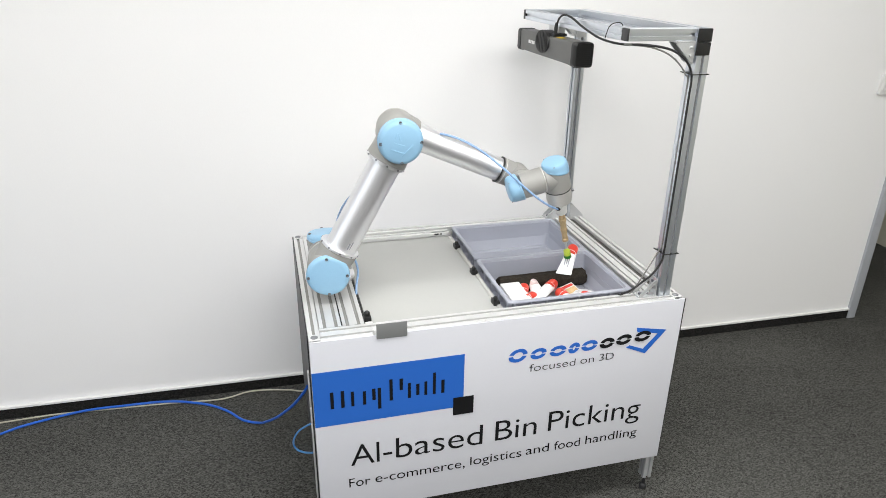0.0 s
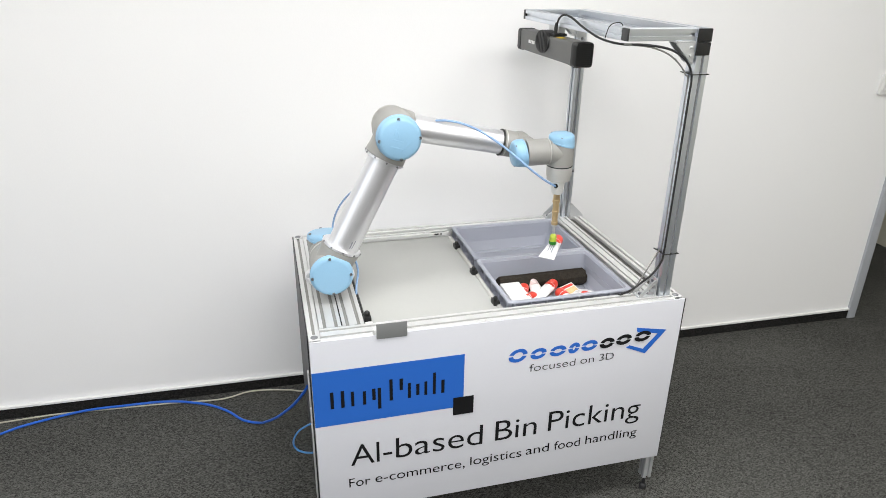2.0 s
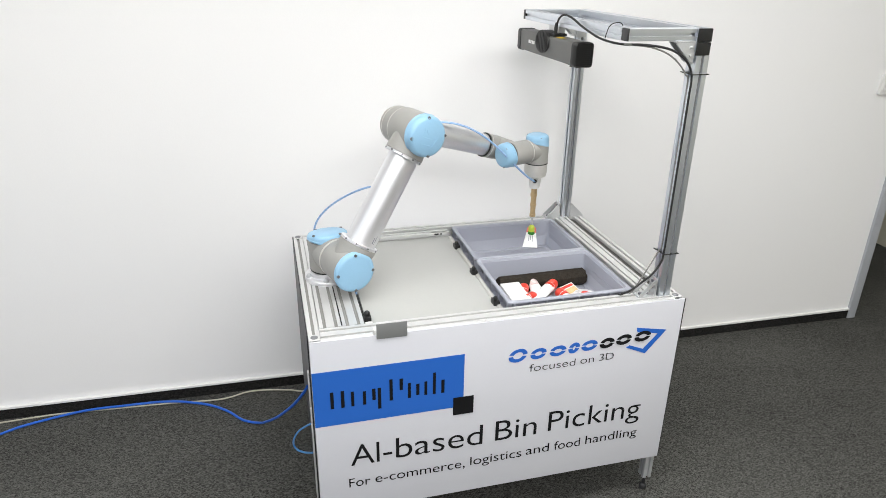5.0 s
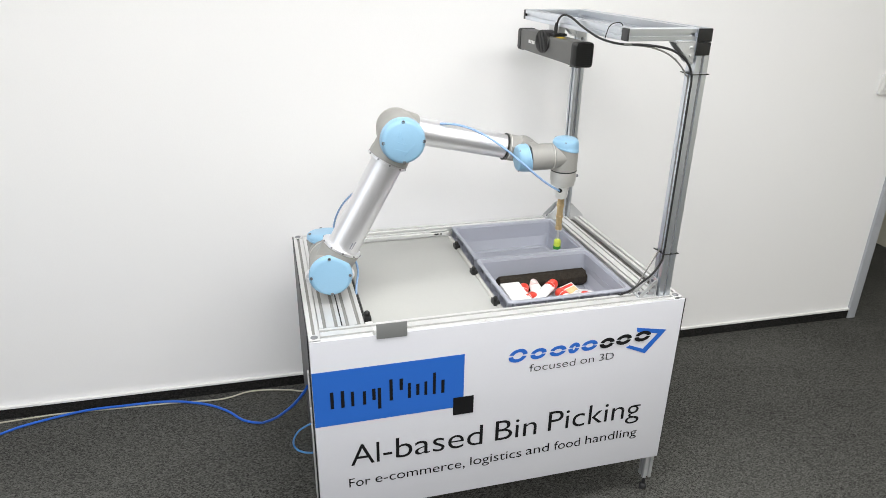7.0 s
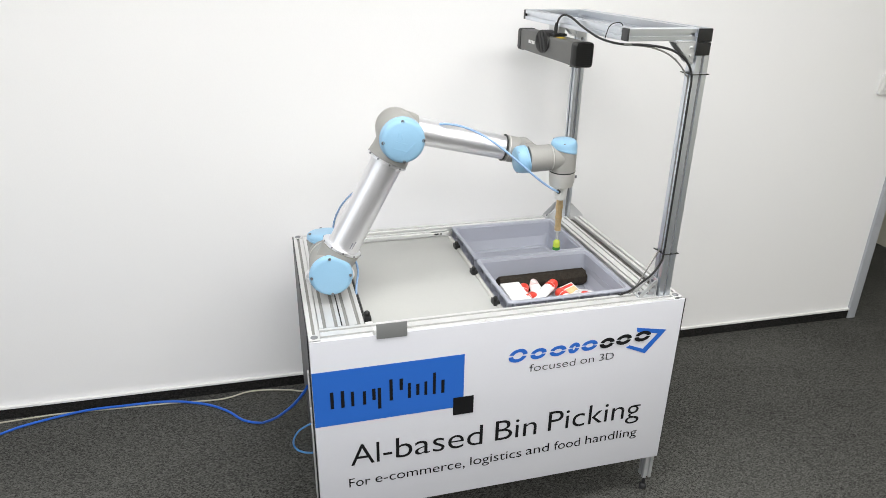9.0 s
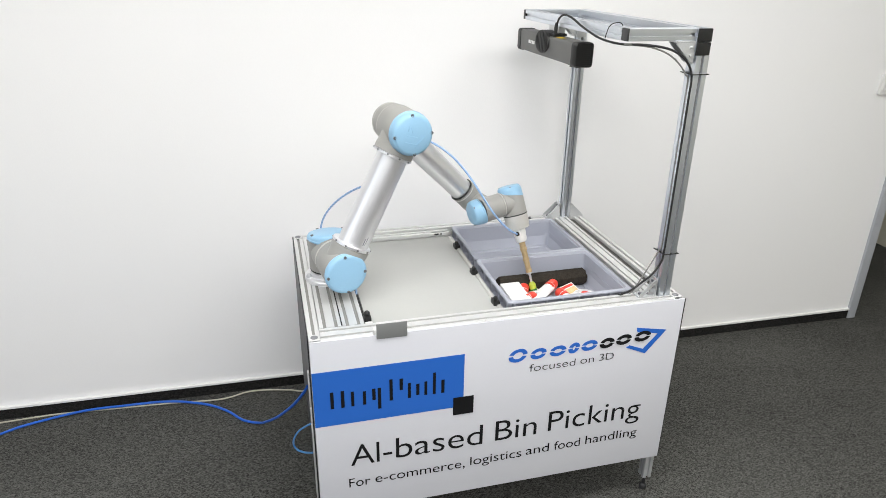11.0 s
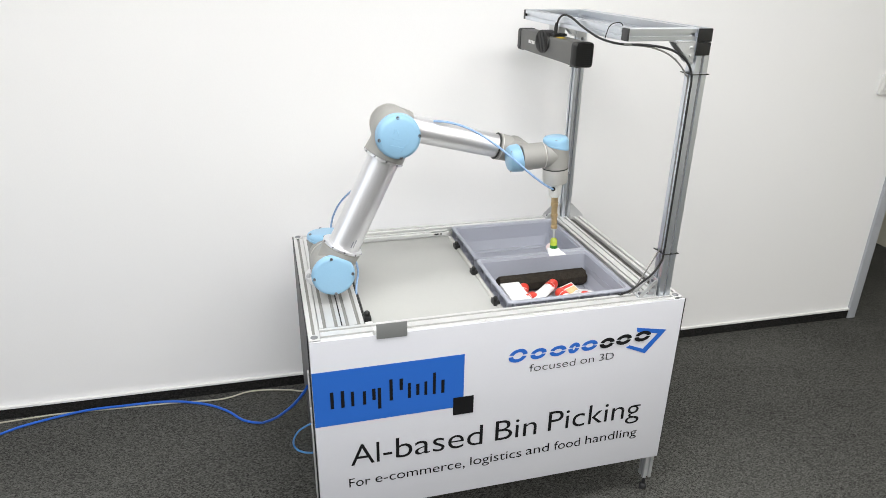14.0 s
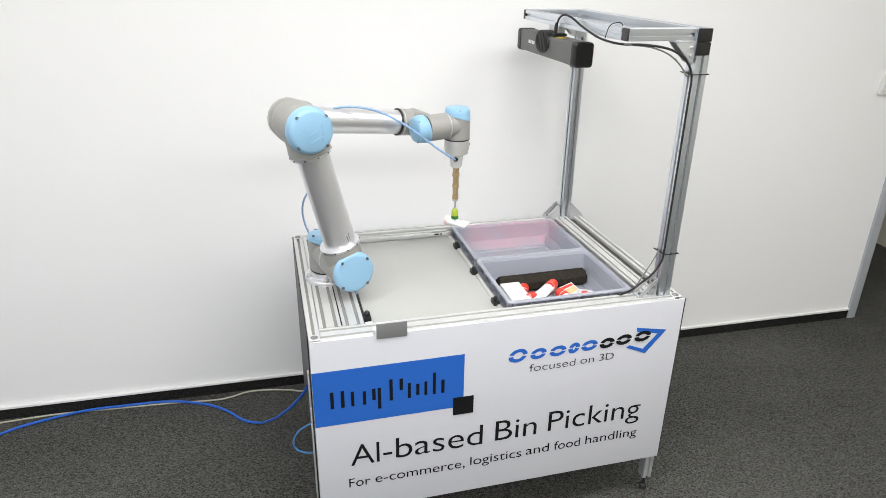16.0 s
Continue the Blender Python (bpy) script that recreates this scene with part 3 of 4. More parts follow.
for s, far in ((-1, 0.0), (1, 0.016)):
    endcap = part("end_housing", loft(bmesh.new(), [[(x, s * (y + far), z) for x, z, _ in round_rect(-0.0285 + i, 0.0285 - i, -0.0345 + i, 0.0335 - i, 0, 0.010, 4)] for y, i in ((0.1895, 0), (0.212, 0), (0.216, 0.003))]), M_BLACK, scan, "black ribbed end housing")
    for k in range(12):
        z = -0.030 + k * 0.0053
        part("fin", box_bm(-0.0245, 0.0245, s * (0.2165 + far) - 0.0012, s * (0.2165 + far) + 0.0012, z, z + 0.0022), M_BLACK, endcap)
bracket = part("mount", lathe_bm([(0, -0.031), (0.033, -0.031), (0.034, -0.028), (0.034, 0.010), (0.030, 0.014), (0, 0.014)], Matrix.Translation((0.0, 0.02, 0.012)) @ Matrix.Diagonal((1, 1.5, 1, 1)) @ pose(0, 0, 0, 0, 90, 0), 32), M_BLACK, scan, "black round ribbed mount")
for k in range(9):
    a = radians(-60 + k * 15)
    part("rib", box_bm(-0.0322, -0.0305, 0.02 + 0.046 * math.sin(a) - 0.0013, 0.02 + 0.046 * math.sin(a) + 0.0013, 0.012 - 0.030 * abs(math.cos(a)), 0.012 + 0.030 * abs(math.cos(a))), M_BLACK, bracket)
part("hanger", box_bm(-0.020, 0.022, -0.045, 0.060, 0.033, 0.040, bevel=0.001), M_BLACK, scan)
part("hanger_plate", box_bm(0.0, 0.022, -0.030, 0.040, 0.040, 0.061, bevel=0.001), M_ALU_D, scan)
part("yellow_label", box_bm(-0.020, 0.000, -0.092, -0.058, 0.0322, 0.0328), M_YLABEL, scan)
for y0, y1 in ((0.085, 0.095), (0.098, 0.108), (0.111, 0.118), (0.121, 0.135)):
    part("maker_bar", box_bm(-0.0271, -0.0266, y0, y1, -0.004, 0.006), M_CARD, scan)
part("plug", lathe_bm([(0, 0), (0.0055, 0), (0.0055, 0.030), (0.0035, 0.040), (0, 0.040)], pose(-0.012, -0.035, 0.032, 8, 0, 0), 14), M_RUBBER, scan)
part("projector_window", box_bm(-0.022, -0.004, -0.187, -0.160, -0.0327, -0.0321), M_GLASS, scan, "dark red projector window")
shutter_bm = bmesh.new()      # added light gate: plate with a narrow slit, a few millimetres under the projector's lamp
for x0, x1, y0, y1 in ((-0.006, 0.006, -0.010, -0.000072), (-0.006, 0.006, 0.000072, 0.010), (-0.006, -0.00078, -0.000072, 0.000072), (0.00078, 0.006, -0.000072, 0.000072)):
    box(shutter_bm, x0, x1, y0, y1, -0.0001, 0.0001)
shutter = part("shutter", shutter_bm, M_MATT, scan, "added black slit plate that gates the projector's light")
cab = thing("scanner_cable", "black scanner cable tied along the portal", "cable")
part("cable", cable_bm([(0.800, 0.425, 1.45), (0.799, 0.408, 1.470), (0.798, 0.372, 1.482), (0.798, 0.318, 1.477), (0.799, 0.240, 1.457), (0.800, 0.140, 1.440), (0.812, 0.055, 1.436), (0.860, 0.032, 1.436),
                        (0.920, 0.030, 1.428), (0.962, 0.028, 1.412), (0.990, 0.026, 1.388), (1.0042, 0.0245, 1.355), (1.0050, 0.0240, 1.30), (1.0052, 0.0240, 1.10), (1.0052, 0.0240, 0.93), (1.0045, 0.0240, 0.866), (1.0000, 0.0235, 0.838), (0.978, 0.0235, 0.803), (0.946, 0.0260, 0.776), (0.922, 0.0300, 0.755), (0.909, 0.045, 0.738), (0.895, 0.063, 0.722)], 0.0030), M_RUBBER, cab)
part("cable", cable_bm([(0.812, 0.040, 1.438), (0.880, 0.034, 1.430), (0.930, 0.034, 1.414), (0.968, 0.038, 1.390), (0.995, 0.042, 1.362), (1.0085, 0.043, 1.33), (1.0092, 0.042, 1.15), (1.0085, 0.043, 0.90), (1.0025, 0.045, 0.866), (0.979, 0.045, 0.820), (0.961, 0.045, 0.786), (0.940, 0.048, 0.745), (0.930, 0.052, 0.731)], 0.0022), M_SLOT, cab)
part("cable_loop", cable_bm([(0.797, 0.115, 1.444), (0.803, 0.112, 1.470), (0.815, 0.110, 1.4805), (0.835, 0.108, 1.4805), (0.843, 0.107, 1.462)], 0.0012, segs=6), M_BLACK, cab)

# ================= bins =================
RIM = H + 0.009
BX0, BX1 = 0.559, 0.949


def bin_thing(y0, y1, label):
    b = thing("storage_bin", label, "bin", at=(BX0, y0, RIM), group="bins in the cart")
    w, d = BX1 - BX0, y1 - y0
    rr = lambda i, z, r: round_rect(i, w - i, i, d - i, z, r)
    loops = [rr(0.022, -0.106, 0.012), rr(0.0145, -0.0075, 0.012), rr(0.002, -0.0075, 0.010), rr(0.0, -0.006, 0.010), rr(0.0, -0.002, 0.010), rr(0.0018, 0.0, 0.010), rr(0.0105, 0.0, 0.012), rr(0.0125, -0.003, 0.012), rr(0.022, -0.093, 0.014), rr(0.024, -0.0955, 0.014), rr(0.033, -0.0955, 0.012), rr(0.036, -0.100, 0.012)]
    part("shell", loft(bmesh.new(), loops), M_BIN, b)
    # upright ribs under the rim, closed below by a ledge
    for x0, x1 in ((0.0008, 0.0175), (w - 0.0175, w - 0.0008)):
        part("flange", box_bm(x0, x1, 0.011, d - 0.011, -0.0445, -0.0402), M_BIN, b)
    for i in range(5):
        y = 0.012 + (d - 0.027) * i / 4
        part("rib", box_bm(0.0010, 0.0155, y, y + 0.003, -0.040, -0.0077), M_BIN, b)
        part("rib", box_bm(w - 0.0155, w - 0.0010, y, y + 0.003, -0.040, -0.0077), M_BIN, b)
    for i in range(8):
        x = 0.020 + (w - 0.043) * i / 7
        part("rib", box_bm(x, x + 0.003, 0.001, 0.0155, -0.040, -0.0077), M_BIN, b)
    return b


bin_thing(0.067, 0.373, "grey plastic bin holding foam and squeeze tubes")
bin_thing(0.377, 0.672, "empty grey plastic bin set into the cart")
BF = RIM - 0.100      # floor inside the bins

# foam roll: eight-sided bar lying along the far wall of the front bin
fo = []
for x in (0.0, 0.004, 0.296, 0.300):
    i = 0.002 if x in (0.0, 0.300) else 0.0
    fo.append([(x, (0.0285 - i) * math.cos(radians(22.5 + 45 * k)), (0.0285 - i) * math.sin(radians(22.5 + 45 * k))) for k in range(8)])
solo("foam_bar", loft(bmesh.new(), fo), M_FOAM, "black eight-sided foam bar lying in the bin", "foam", m=pose(0.620, 0.316, BF + 0.0265, 0, 0, 1))


def tube_bm(length, r, wide, segs=24):
    """A squeeze tube along x: round at the shoulder (x = 0), flat at the crimp."""
    loops = []
    for s in (0, 0.12, 0.3, 0.5, 0.7, 0.85, 0.94, 0.945, 1.0):
        a = r + (wide - r) * s
        b = max(0.0012, r * (1 - s / 0.94)) if s < 0.94 else 0.0012
        b = max(b, 0.0012)
        loops.append([(-length * s, a * math.cos(2 * math.pi * k / segs), b * math.sin(2 * math.pi * k / segs)) for k in range(segs)])
    return loft(bmesh.new(), loops)


def squeeze_tube(label, m, cap_material, length=0.095, r=0.017, wide=0.024, cap_len=0.026, bars=True):
    t = thing("squeeze_tube", label, "tube", group="squeeze tubes")
    t.matrix_basis = m
    b = part("body", tube_bm(length, r, wide), M_TUBEW, t)
    part("cap", lathe_bm([(0, -0.001), (r * 0.9, -0.001), (r * 1.02, 0.001), (r * 0.98, cap_len * 0.8), (r * 0.8, cap_len), (0, cap_len)], pose(0.0005, 0, 0, 0, 90, 0), 24), cap_material, t, "screw cap")
    part("band", lathe_bm([(r * 1.005, -0.012), (r * 1.015, -0.012), (r * 1.015, -0.002), (r * 1.005, -0.002)], pose(0, 0, 0, 0, 90, 0), 24), cap_material, b)
    if bars:
        for k, (a, c) in enumerate(((0.030, 0.062), (0.030, 0.054), (0.030, 0.058))):
            z = r * (1 - (c / length) / 0.94) + 0.0035
            box_m = pose(-(a + c) / 2, -0.006 + 0.006 * k, r * (1 - ((a + c) / 2 / length) / 0.94) + 0.0006, 0, -math.degrees(math.atan2(r, 0.94 * length)), 0)
            part("print_bar", box_bm(-(c - a) / 2, (c - a) / 2, -0.0012, 0.0012, -0.0003, 0.0004), M_PRINT, b, m=box_m)
    return t


# resting tubes and cards in the front bin
squeeze_tube("white squeeze tube with red cap, leaning on others", pose(0.778, 0.268, BF + 0.030, 0, -4, 39), M_RED, length=0.100, bars=False)
squeeze_tube("white squeeze tube, red cap up, half hidden", pose(0.686, 0.268, BF + 0.022, 0, -14, 62), M_RED, bars=False)
squeeze_tube("white squeeze tube with red cap under others", pose(0.688, 0.226, BF + 0.0185, 0, 0, 24), M_RED, bars=False)
squeeze_tube("white squeeze tube with red cap beside a card", pose(0.803, 0.220, BF + 0.0185, 0, -3, 100), M_RED, bars=False)
card = thing("carton", "flat plain white carton lying on the tubes", "box")
card.matrix_basis = pose(0.650, 0.240, BF + 0.034, 9, 3, 6)
part("carton_body", box_bm(-0.033, 0.033, -0.050, 0.050, -0.006, 0.006, bevel=0.0012), M_CARD, card)
part("flap", box_bm(-0.031, 0.031, -0.0512, -0.0502, -0.005, 0.005), M_CARD, card)
cd = thing("printed_card", "small red and yellow printed card", "card", at=(0, 0, 0))
cd.matrix_basis = pose(0.842, 0.262, BF + 0.014, 16, -6, 20)
part("card_sheet", box_bm(-0.030, 0.030, -0.022, 0.022, -0.0012, 0.0012, bevel=0.0004), M_CARD, cd)
part("print_field", box_bm(-0.020, 0.026, -0.018, 0.004, 0.0014, 0.0018), M_YEL, cd)
part("print_field", box_bm(-0.026, 0.026, 0.008, 0.018, 0.0014, 0.0018), M_RED, cd)
rd = thing("round_tin", "white round lidded tub with a red mark", "tub", at=(0.872, 0.208, BF))
part("tub_body", lathe_bm([(0, 0), (0.033, 0), (0.035, 0.002), (0.036, 0.016), (0, 0.016)], None, 36), M_TUBEW, rd)
part("lid", lathe_bm([(0.0365, 0.014), (0.037, 0.016), (0.036, 0.021), (0.030, 0.024), (0, 0.026)], None, 36), M_TUBEW, rd)
part("mark", lathe_bm([(0.008, 0.0262), (0.012, 0.0262), (0.012, 0.0268), (0.008, 0.0268)], pose(0, 0, -0.0005), 24), M_RED, rd)

# ================= robot =================
robot = thing("jointed_robot", "six-jointed grey robot arm with light blue joint caps", "robot", at=ROBOT)
OUT = pose(0, 0, 0, 90, 0, 0)      # OUT turns z to -y, the side of the caps
FWD = pose(0, 0, 0, 0, 90, 0)                          # turns z to x
BR, SR = 0.0585, 0.0375                                # radii of large and small joints


def cap_set(parent, m, r, high, screws=4, mark=True, turn=20, slant=0.0, tip=0.0):
    bm = lathe_bm([(0, 0.0), (r * 1.0, 0.0), (r * 1.025, 0.0015), (r * 1.025, 0.005), (r * 1.005, 0.006), (r * 1.0, high * 0.5), (r * 0.965, high * 0.76), (r * 0.89, high * 0.93), (r * 0.80, high), (0, high * 1.02)])
    for v in bm.verts:      # the parting line runs at a slant
        v.co.z += slant * v.co.x / r * max(0.0, 1 - v.co.z / high) - tip * v.co.y / r * min(1.0, v.co.z / high)
    bmesh.ops.transform(bm, matrix=m, verts=bm.verts)
    cap = part("cap", bm, M_CAP, parent, "light blue plastic joint cap")
    for k in range(screws):
        a = radians(turn + 360 * k / screws)
        part("screw", lathe_bm([(0, 0), (r * 0.075, 0), (r * 0.075, r * 0.05), (r * 0.05, r * 0.055), (r * 0.05, r * 0.02), (0, r * 0.02)], m @ Matrix.Translation((r * 0.90 * math.cos(a), r * 0.90 * math.sin(a), high * 0.88 - tip * 0.9 * math.sin(a))), 10), M_SCREW, cap)
    if mark:   # faint raised bars in place of the maker's mark
        for x0, x1, y0, y1, a in ((-0.42, -0.36, -0.30, 0.36, 12), (-0.10, -0.04, -0.20, 0.32, 12), (0.14, 0.40, 0.26, 0.32, 12), (0.12, 0.38, -0.02, 0.04, 40), (-0.42, 0.30, -0.46, -0.40, -14)):
            part("raised_mark", box_bm(r * x0, r * x1, r * y0, r * y1, high * 1.0, high * 1.035, bevel=0.0005, m=m @ Matrix.Rotation(radians(a), 4, "Z")), M_CAP, cap)
    return cap


def ring_set(parent, m, r, h0, n=10, screws=True):
    ring = part("flange", lathe_bm([(r * 0.9, h0), (r, h0), (r * 1.02, h0 + 0.001), (r * 1.02, h0 + 0.007), (r, h0 + 0.008), (r * 0.9, h0 + 0.008)], m), M_TUBE, parent, "polished aluminium flange ring")
    if screws:
        for k in range(n):
            a = 2 * math.pi * (k + 0.5) / n
            part("screw", lathe_bm([(0, 0), (0.0026, 0), (0.0026, 0.0022), (0, 0.0022)], m @ Matrix.Translation((r * 1.015 * math.cos(a), r * 1.015 * math.sin(a), h0 + 0.0045)) @ Matrix.Rotation(a, 4, "Z") @ FWD, 8), M_SCREW, ring)
    return ring


# base, fixed
base = part("base", lathe_bm([(0, 0.0), (0.0745, 0.0), (0.0745, 0.009), (0.072, 0.012), (0.060, 0.013), (0.059, 0.016), (0.059, 0.030), (0, 0.030)]), M_TUBE, robot, "round aluminium base flange")
part("base_seal", lathe_bm([(0.0575, 0.0302), (0.0575, 0.034), (0.05, 0.034), (0.05, 0.0302)]), M_BLACK, base)
for k in range(6):
    a = radians(15 + 60 * k)
    part("base_lug", lathe_bm([(0, 0.012), (0.008, 0.012), (0.008, 0.016), (0.005, 0.022), (0, 0.022)], pose(0.066 * math.cos(a), 0.066 * math.sin(a), 0), 12), M_ALU_D, base)
# shoulder: turns about the upright axis, origin at the height of the second joint
shoulder = part("shoulder", lathe_bm([(0, -0.055), (0.0575, -0.055), (BR, -0.052), (BR, 0.030), (BR * 0.98, 0.036), (0, 0.036)]), M_JOINT, robot, "warm grey shoulder housing")
part("shoulder_neck", lathe_bm([(0, 0.0), (BR * 0.97, 0.0), (BR * 0.97, 0.074), (0, 0.074)], OUT), M_JOINT, shoulder)
part("seal_ring", lathe_bm([(BR * 0.97, 0.070), (BR * 1.004, 0.070), (BR * 1.004, 0.0735), (BR * 0.97, 0.0735)], OUT), M_RING, shoulder, "pale seal ring")
cap_set(shoulder, pose(0, 0, 0.036), BR * 1.03, 0.022, mark=False, slant=-0.004, tip=0.009)
# upper arm: along x from the second joint
upper = part("upper_arm", lathe_bm([(0, 0.078), (0.0445, 0.078), (0.0435, A2 - 0.078), (0, A2 - 0.078)], pose(0, 0, -0.003) @ FWD), M_TUBE, robot, "bare aluminium upper arm tube")
for at in (0.0, A2):
    mm = pose(at, 0, 0)
    part("joint_housing", lathe_bm([(0, -0.060), (BR * 0.97, -0.060), (BR, -0.057), (BR, 0.034), (BR * 0.94, 0.044), (0, 0.044)], mm @ OUT), M_JOINT, upper, "warm grey joint housing")
    part("joint_neck", lathe_bm([(0, 0.0), (0.0535, 0.0), (0.0535, 0.045), (0.0555, 0.062), (0.0555, 0.070), (0, 0.070)], mm @ (FWD if at == 0 else pose(0, 0, 0, 0, -90, 0))), M_JOINT, upper)
    part("seal_ring", lathe_bm([(BR * 0.9, -0.0635), (BR * 0.975, -0.0635), (BR * 0.975, -0.0602), (BR * 0.9, -0.0602)], mm @ OUT), M_RING, upper, "pale seal ring")
    cap_set(upper, mm @ pose(0, -0.043, 0, 90, 0, 0), BR, 0.016 if at == 0 else 0.032, turn=30, mark=at > 0)
for k, (y, z, n) in enumerate(((-0.0430, -0.0135, 0.020), (-0.0405, -0.0200, 0.026), (-0.0373, -0.0255, 0.016))):
    part("print_bar", box_bm(0.090, 0.090 + n, -0.0004, 0.0004, -0.0014, 0.0014, m=pose(0, y, z, math.degrees(math.atan2(z, y)) + 180, 0, 0)), M_PRINT, upper)
ring_set(upper, FWD, 0.0555, 0.0705)
ring_set(upper, FWD, 0.0535, A2 - 0.0785)
# forearm: origin on the elbow axis in the plane of the upper arm; the tube runs 0.12 m behind it
FY = 0.106
fore = part("forearm", lathe_bm([(0, 0.062), (0.0385, 0.062), (0.0345, A3 - 0.062), (0, A3 - 0.062)], pose(0, FY, 0) @ FWD), M_TUBE, robot, "bare aluminium forearm tube")
part("elbow_housing", lathe_bm([(0, -0.0640), (BR * 0.94, -0.0640), (BR * 0.93, -0.068), (BR * 0.93, -(FY + 0.002)), (BR * 0.88, -(FY + 0.011)), (BR * 0.78, -(FY + 0.016)), (0, -(FY + 0.019))], OUT), M_JOINT, fore, "warm grey elbow housing")
part("elbow_neck", lathe_bm([(0, 0.0), (BR * 0.90, 0.0), (0.046, 0.052), (0.043, 0.060), (0, 0.060)], pose(0, FY, 0) @ FWD), M_JOINT, fore)
part("seal_ring", lathe_bm([(BR * 0.91, -(FY - 0.004)), (BR * 0.942, -(FY - 0.004)), (BR * 0.942, -(FY - 0.007)), (BR * 0.91, -(FY - 0.007))], OUT), M_RING, fore, "pale seal ring")
part("wrist_neck", lathe_bm([(0, A3 - 0.060), (0.0385, A3 - 0.060), (0.038, A3 - 0.020), (0, A3 - 0.010)], pose(0, FY, 0) @ FWD), M_JOINT, fore)
part("wrist_housing", lathe_bm([(0, -(FY + 0.036)), (SR * 0.85, -(FY + 0.036)), (SR, -(FY + 0.028)), (SR, -(FY - 0.046)), (0, -(FY - 0.046))], pose(A3, 0, 0) @ OUT), M_JOINT, fore, "warm grey wrist housing")
for h in (A3 - 0.066, A3 - 0.056):
    part("seal_ring", lathe_bm([(0.030, h), (0.0395, h), (0.0395, h + 0.0022), (0.030, h + 0.0022)], pose(0, FY, 0) @ FWD), M_BLACK if h < A3 - 0.06 else M_RING, fore, "thin seal ring")
# first wrist: origin on the wrist centre, x along the next axis
w1 = part("wrist_one", lathe_bm([(0, -0.012), (SR, -0.012), (SR, 0.040), (SR * 0.98, 0.052), (0, 0.052)], FWD), M_JOINT, robot, "warm grey wrist housing")
part("wrist_neck", lathe_bm([(0, -0.045), (SR * 0.98, -0.045), (SR * 0.98, 0.0), (0, 0.0)], OUT), M_JOINT, w1)
part("seal_ring", lathe_bm([(0.030, 0.0525), (SR * 1.01, 0.0525), (SR * 1.01, 0.0555), (0.030, 0.0555)], FWD), M_RING, w1, "pale seal ring")
cap_set(w1, pose(-0.014, 0, 0, 0, -90, 0), SR * 1.05, 0.036, screws=3, mark=False, turn=200, slant=0.006)
# second wrist: tool axis along -z at x = D5
w2 = part("wrist_two", lathe_bm([(0, -0.040), (SR, -0.040), (SR, 0.026), (0, 0.026)], pose(D5, 0, 0)), M_JOINT, robot, "warm grey wrist housing")
part("wrist_neck", lathe_bm([(0, 0.0570), (SR * 0.98, 0.0570), (SR * 0.98, D5), (0, D5)], FWD), M_JOINT, w2)
part("seal_ring", lathe_bm([(0.030, -0.0432), (SR * 1.01, -0.0432), (SR * 1.01, -0.0402), (0.030, -0.0402)], pose(D5, 0, 0)), M_BLACK, w2, "black seal ring")
cap_set(w2, pose(D5, 0, 0.020), SR, 0.030, screws=3, mark=False, turn=250, slant=-0.010)
# third wrist and the suction tool; origin on the tool axis
w3 = part("wrist_three", lathe_bm([(0, -0.0435), (0.0370, -0.0435), (0.0370, -0.074), (0.0345, -0.078), (0.0345, -0.086), (0.030, -0.088), (0, -0.088)], segs=36), M_RING, robot, "pale metal tool flange")
part("flange_pin", lathe_bm([(0, 0), (0.003, 0), (0.003, 0.006), (0.0045, 0.006), (0.0045, 0.010), (0, 0.010)], pose(0.0365, 0.002, -0.066, 0, 90, 0), 10), M_SCREW, w3)
adapter = part("adapter", lathe_bm([(0, -0.088), (0.020, -0.088), (0.0205, -0.092), (0.0175, -0.126), (0.014, -0.131), (0, -0.131)], segs=28), M_PLAST_W, w3, "white tool adapter with a hose port")
port_m = Matrix.Rotation(radians(-129), 4, "Z") @ Matrix.Translation((0.0108, 0, -0.1012)) @ FWD
part("hose_port", lathe_bm([(0, 0.0), (0.0105, 0.0), (0.0105, 0.012), (0.0078, 0.012), (0.0078, 0.004), (0, 0.004)], port_m, 20), M_PLAST_W, adapter)
part("hose_fitting", lathe_bm([(0, 0.0045), (0.0070, 0.0045), (0.0070, 0.010), (0.004, 0.014), (0, 0.014)], port_m, 16), M_BLACK, adapter)
stem = part("stem", lathe_bm([(0, -0.131), (0.0098, -0.131), (0.0098, -0.150), (0.0112, -0.151), (0.0112, -0.160), (0.0092, -0.161), (0.0092, -0.186), (0.0105, -0.187), (0.0105, -0.194), (0.0090, -0.195), (0.0085, -0.222), (0.0100, -0.223), (0.0100, -0.232), (0, -0.232)], segs=20), M_BRASS, w3, "brass suction stem")
part("stem_ring", lathe_bm([(0.0085, -0.2325), (0.0098, -0.2325), (0.0098, -0.237), (0.004, -0.239), (0.0036, -0.264), (0.0, -0.264)], segs=16), M_ALU_D, w3, "thin steel rod")
cup = part("suction_cup", lathe_bm([(0, -0.264), (0.0050, -0.264), (0.0065, -0.267), (0.0100, -0.271), (0.0108, -0.276), (0.0098, -0.2785), (0.0108, -0.281), (0.0110, -0.2875), (0, -0.2875)], segs=24), M_GREEN, w3, "bright green bellows suction cup")
part("cup_lip", lathe_bm([(0, -0.288), (0.0108, -0.288), (0.0120, -0.297), (0.0110, -0.297), (0.009, -0.290), (0, -0.290)], segs=24), M_GREEN_D, cup, "dark green cup lip")

# hoses in rigid pieces
HOSE_N, BACK_N = 20, 24


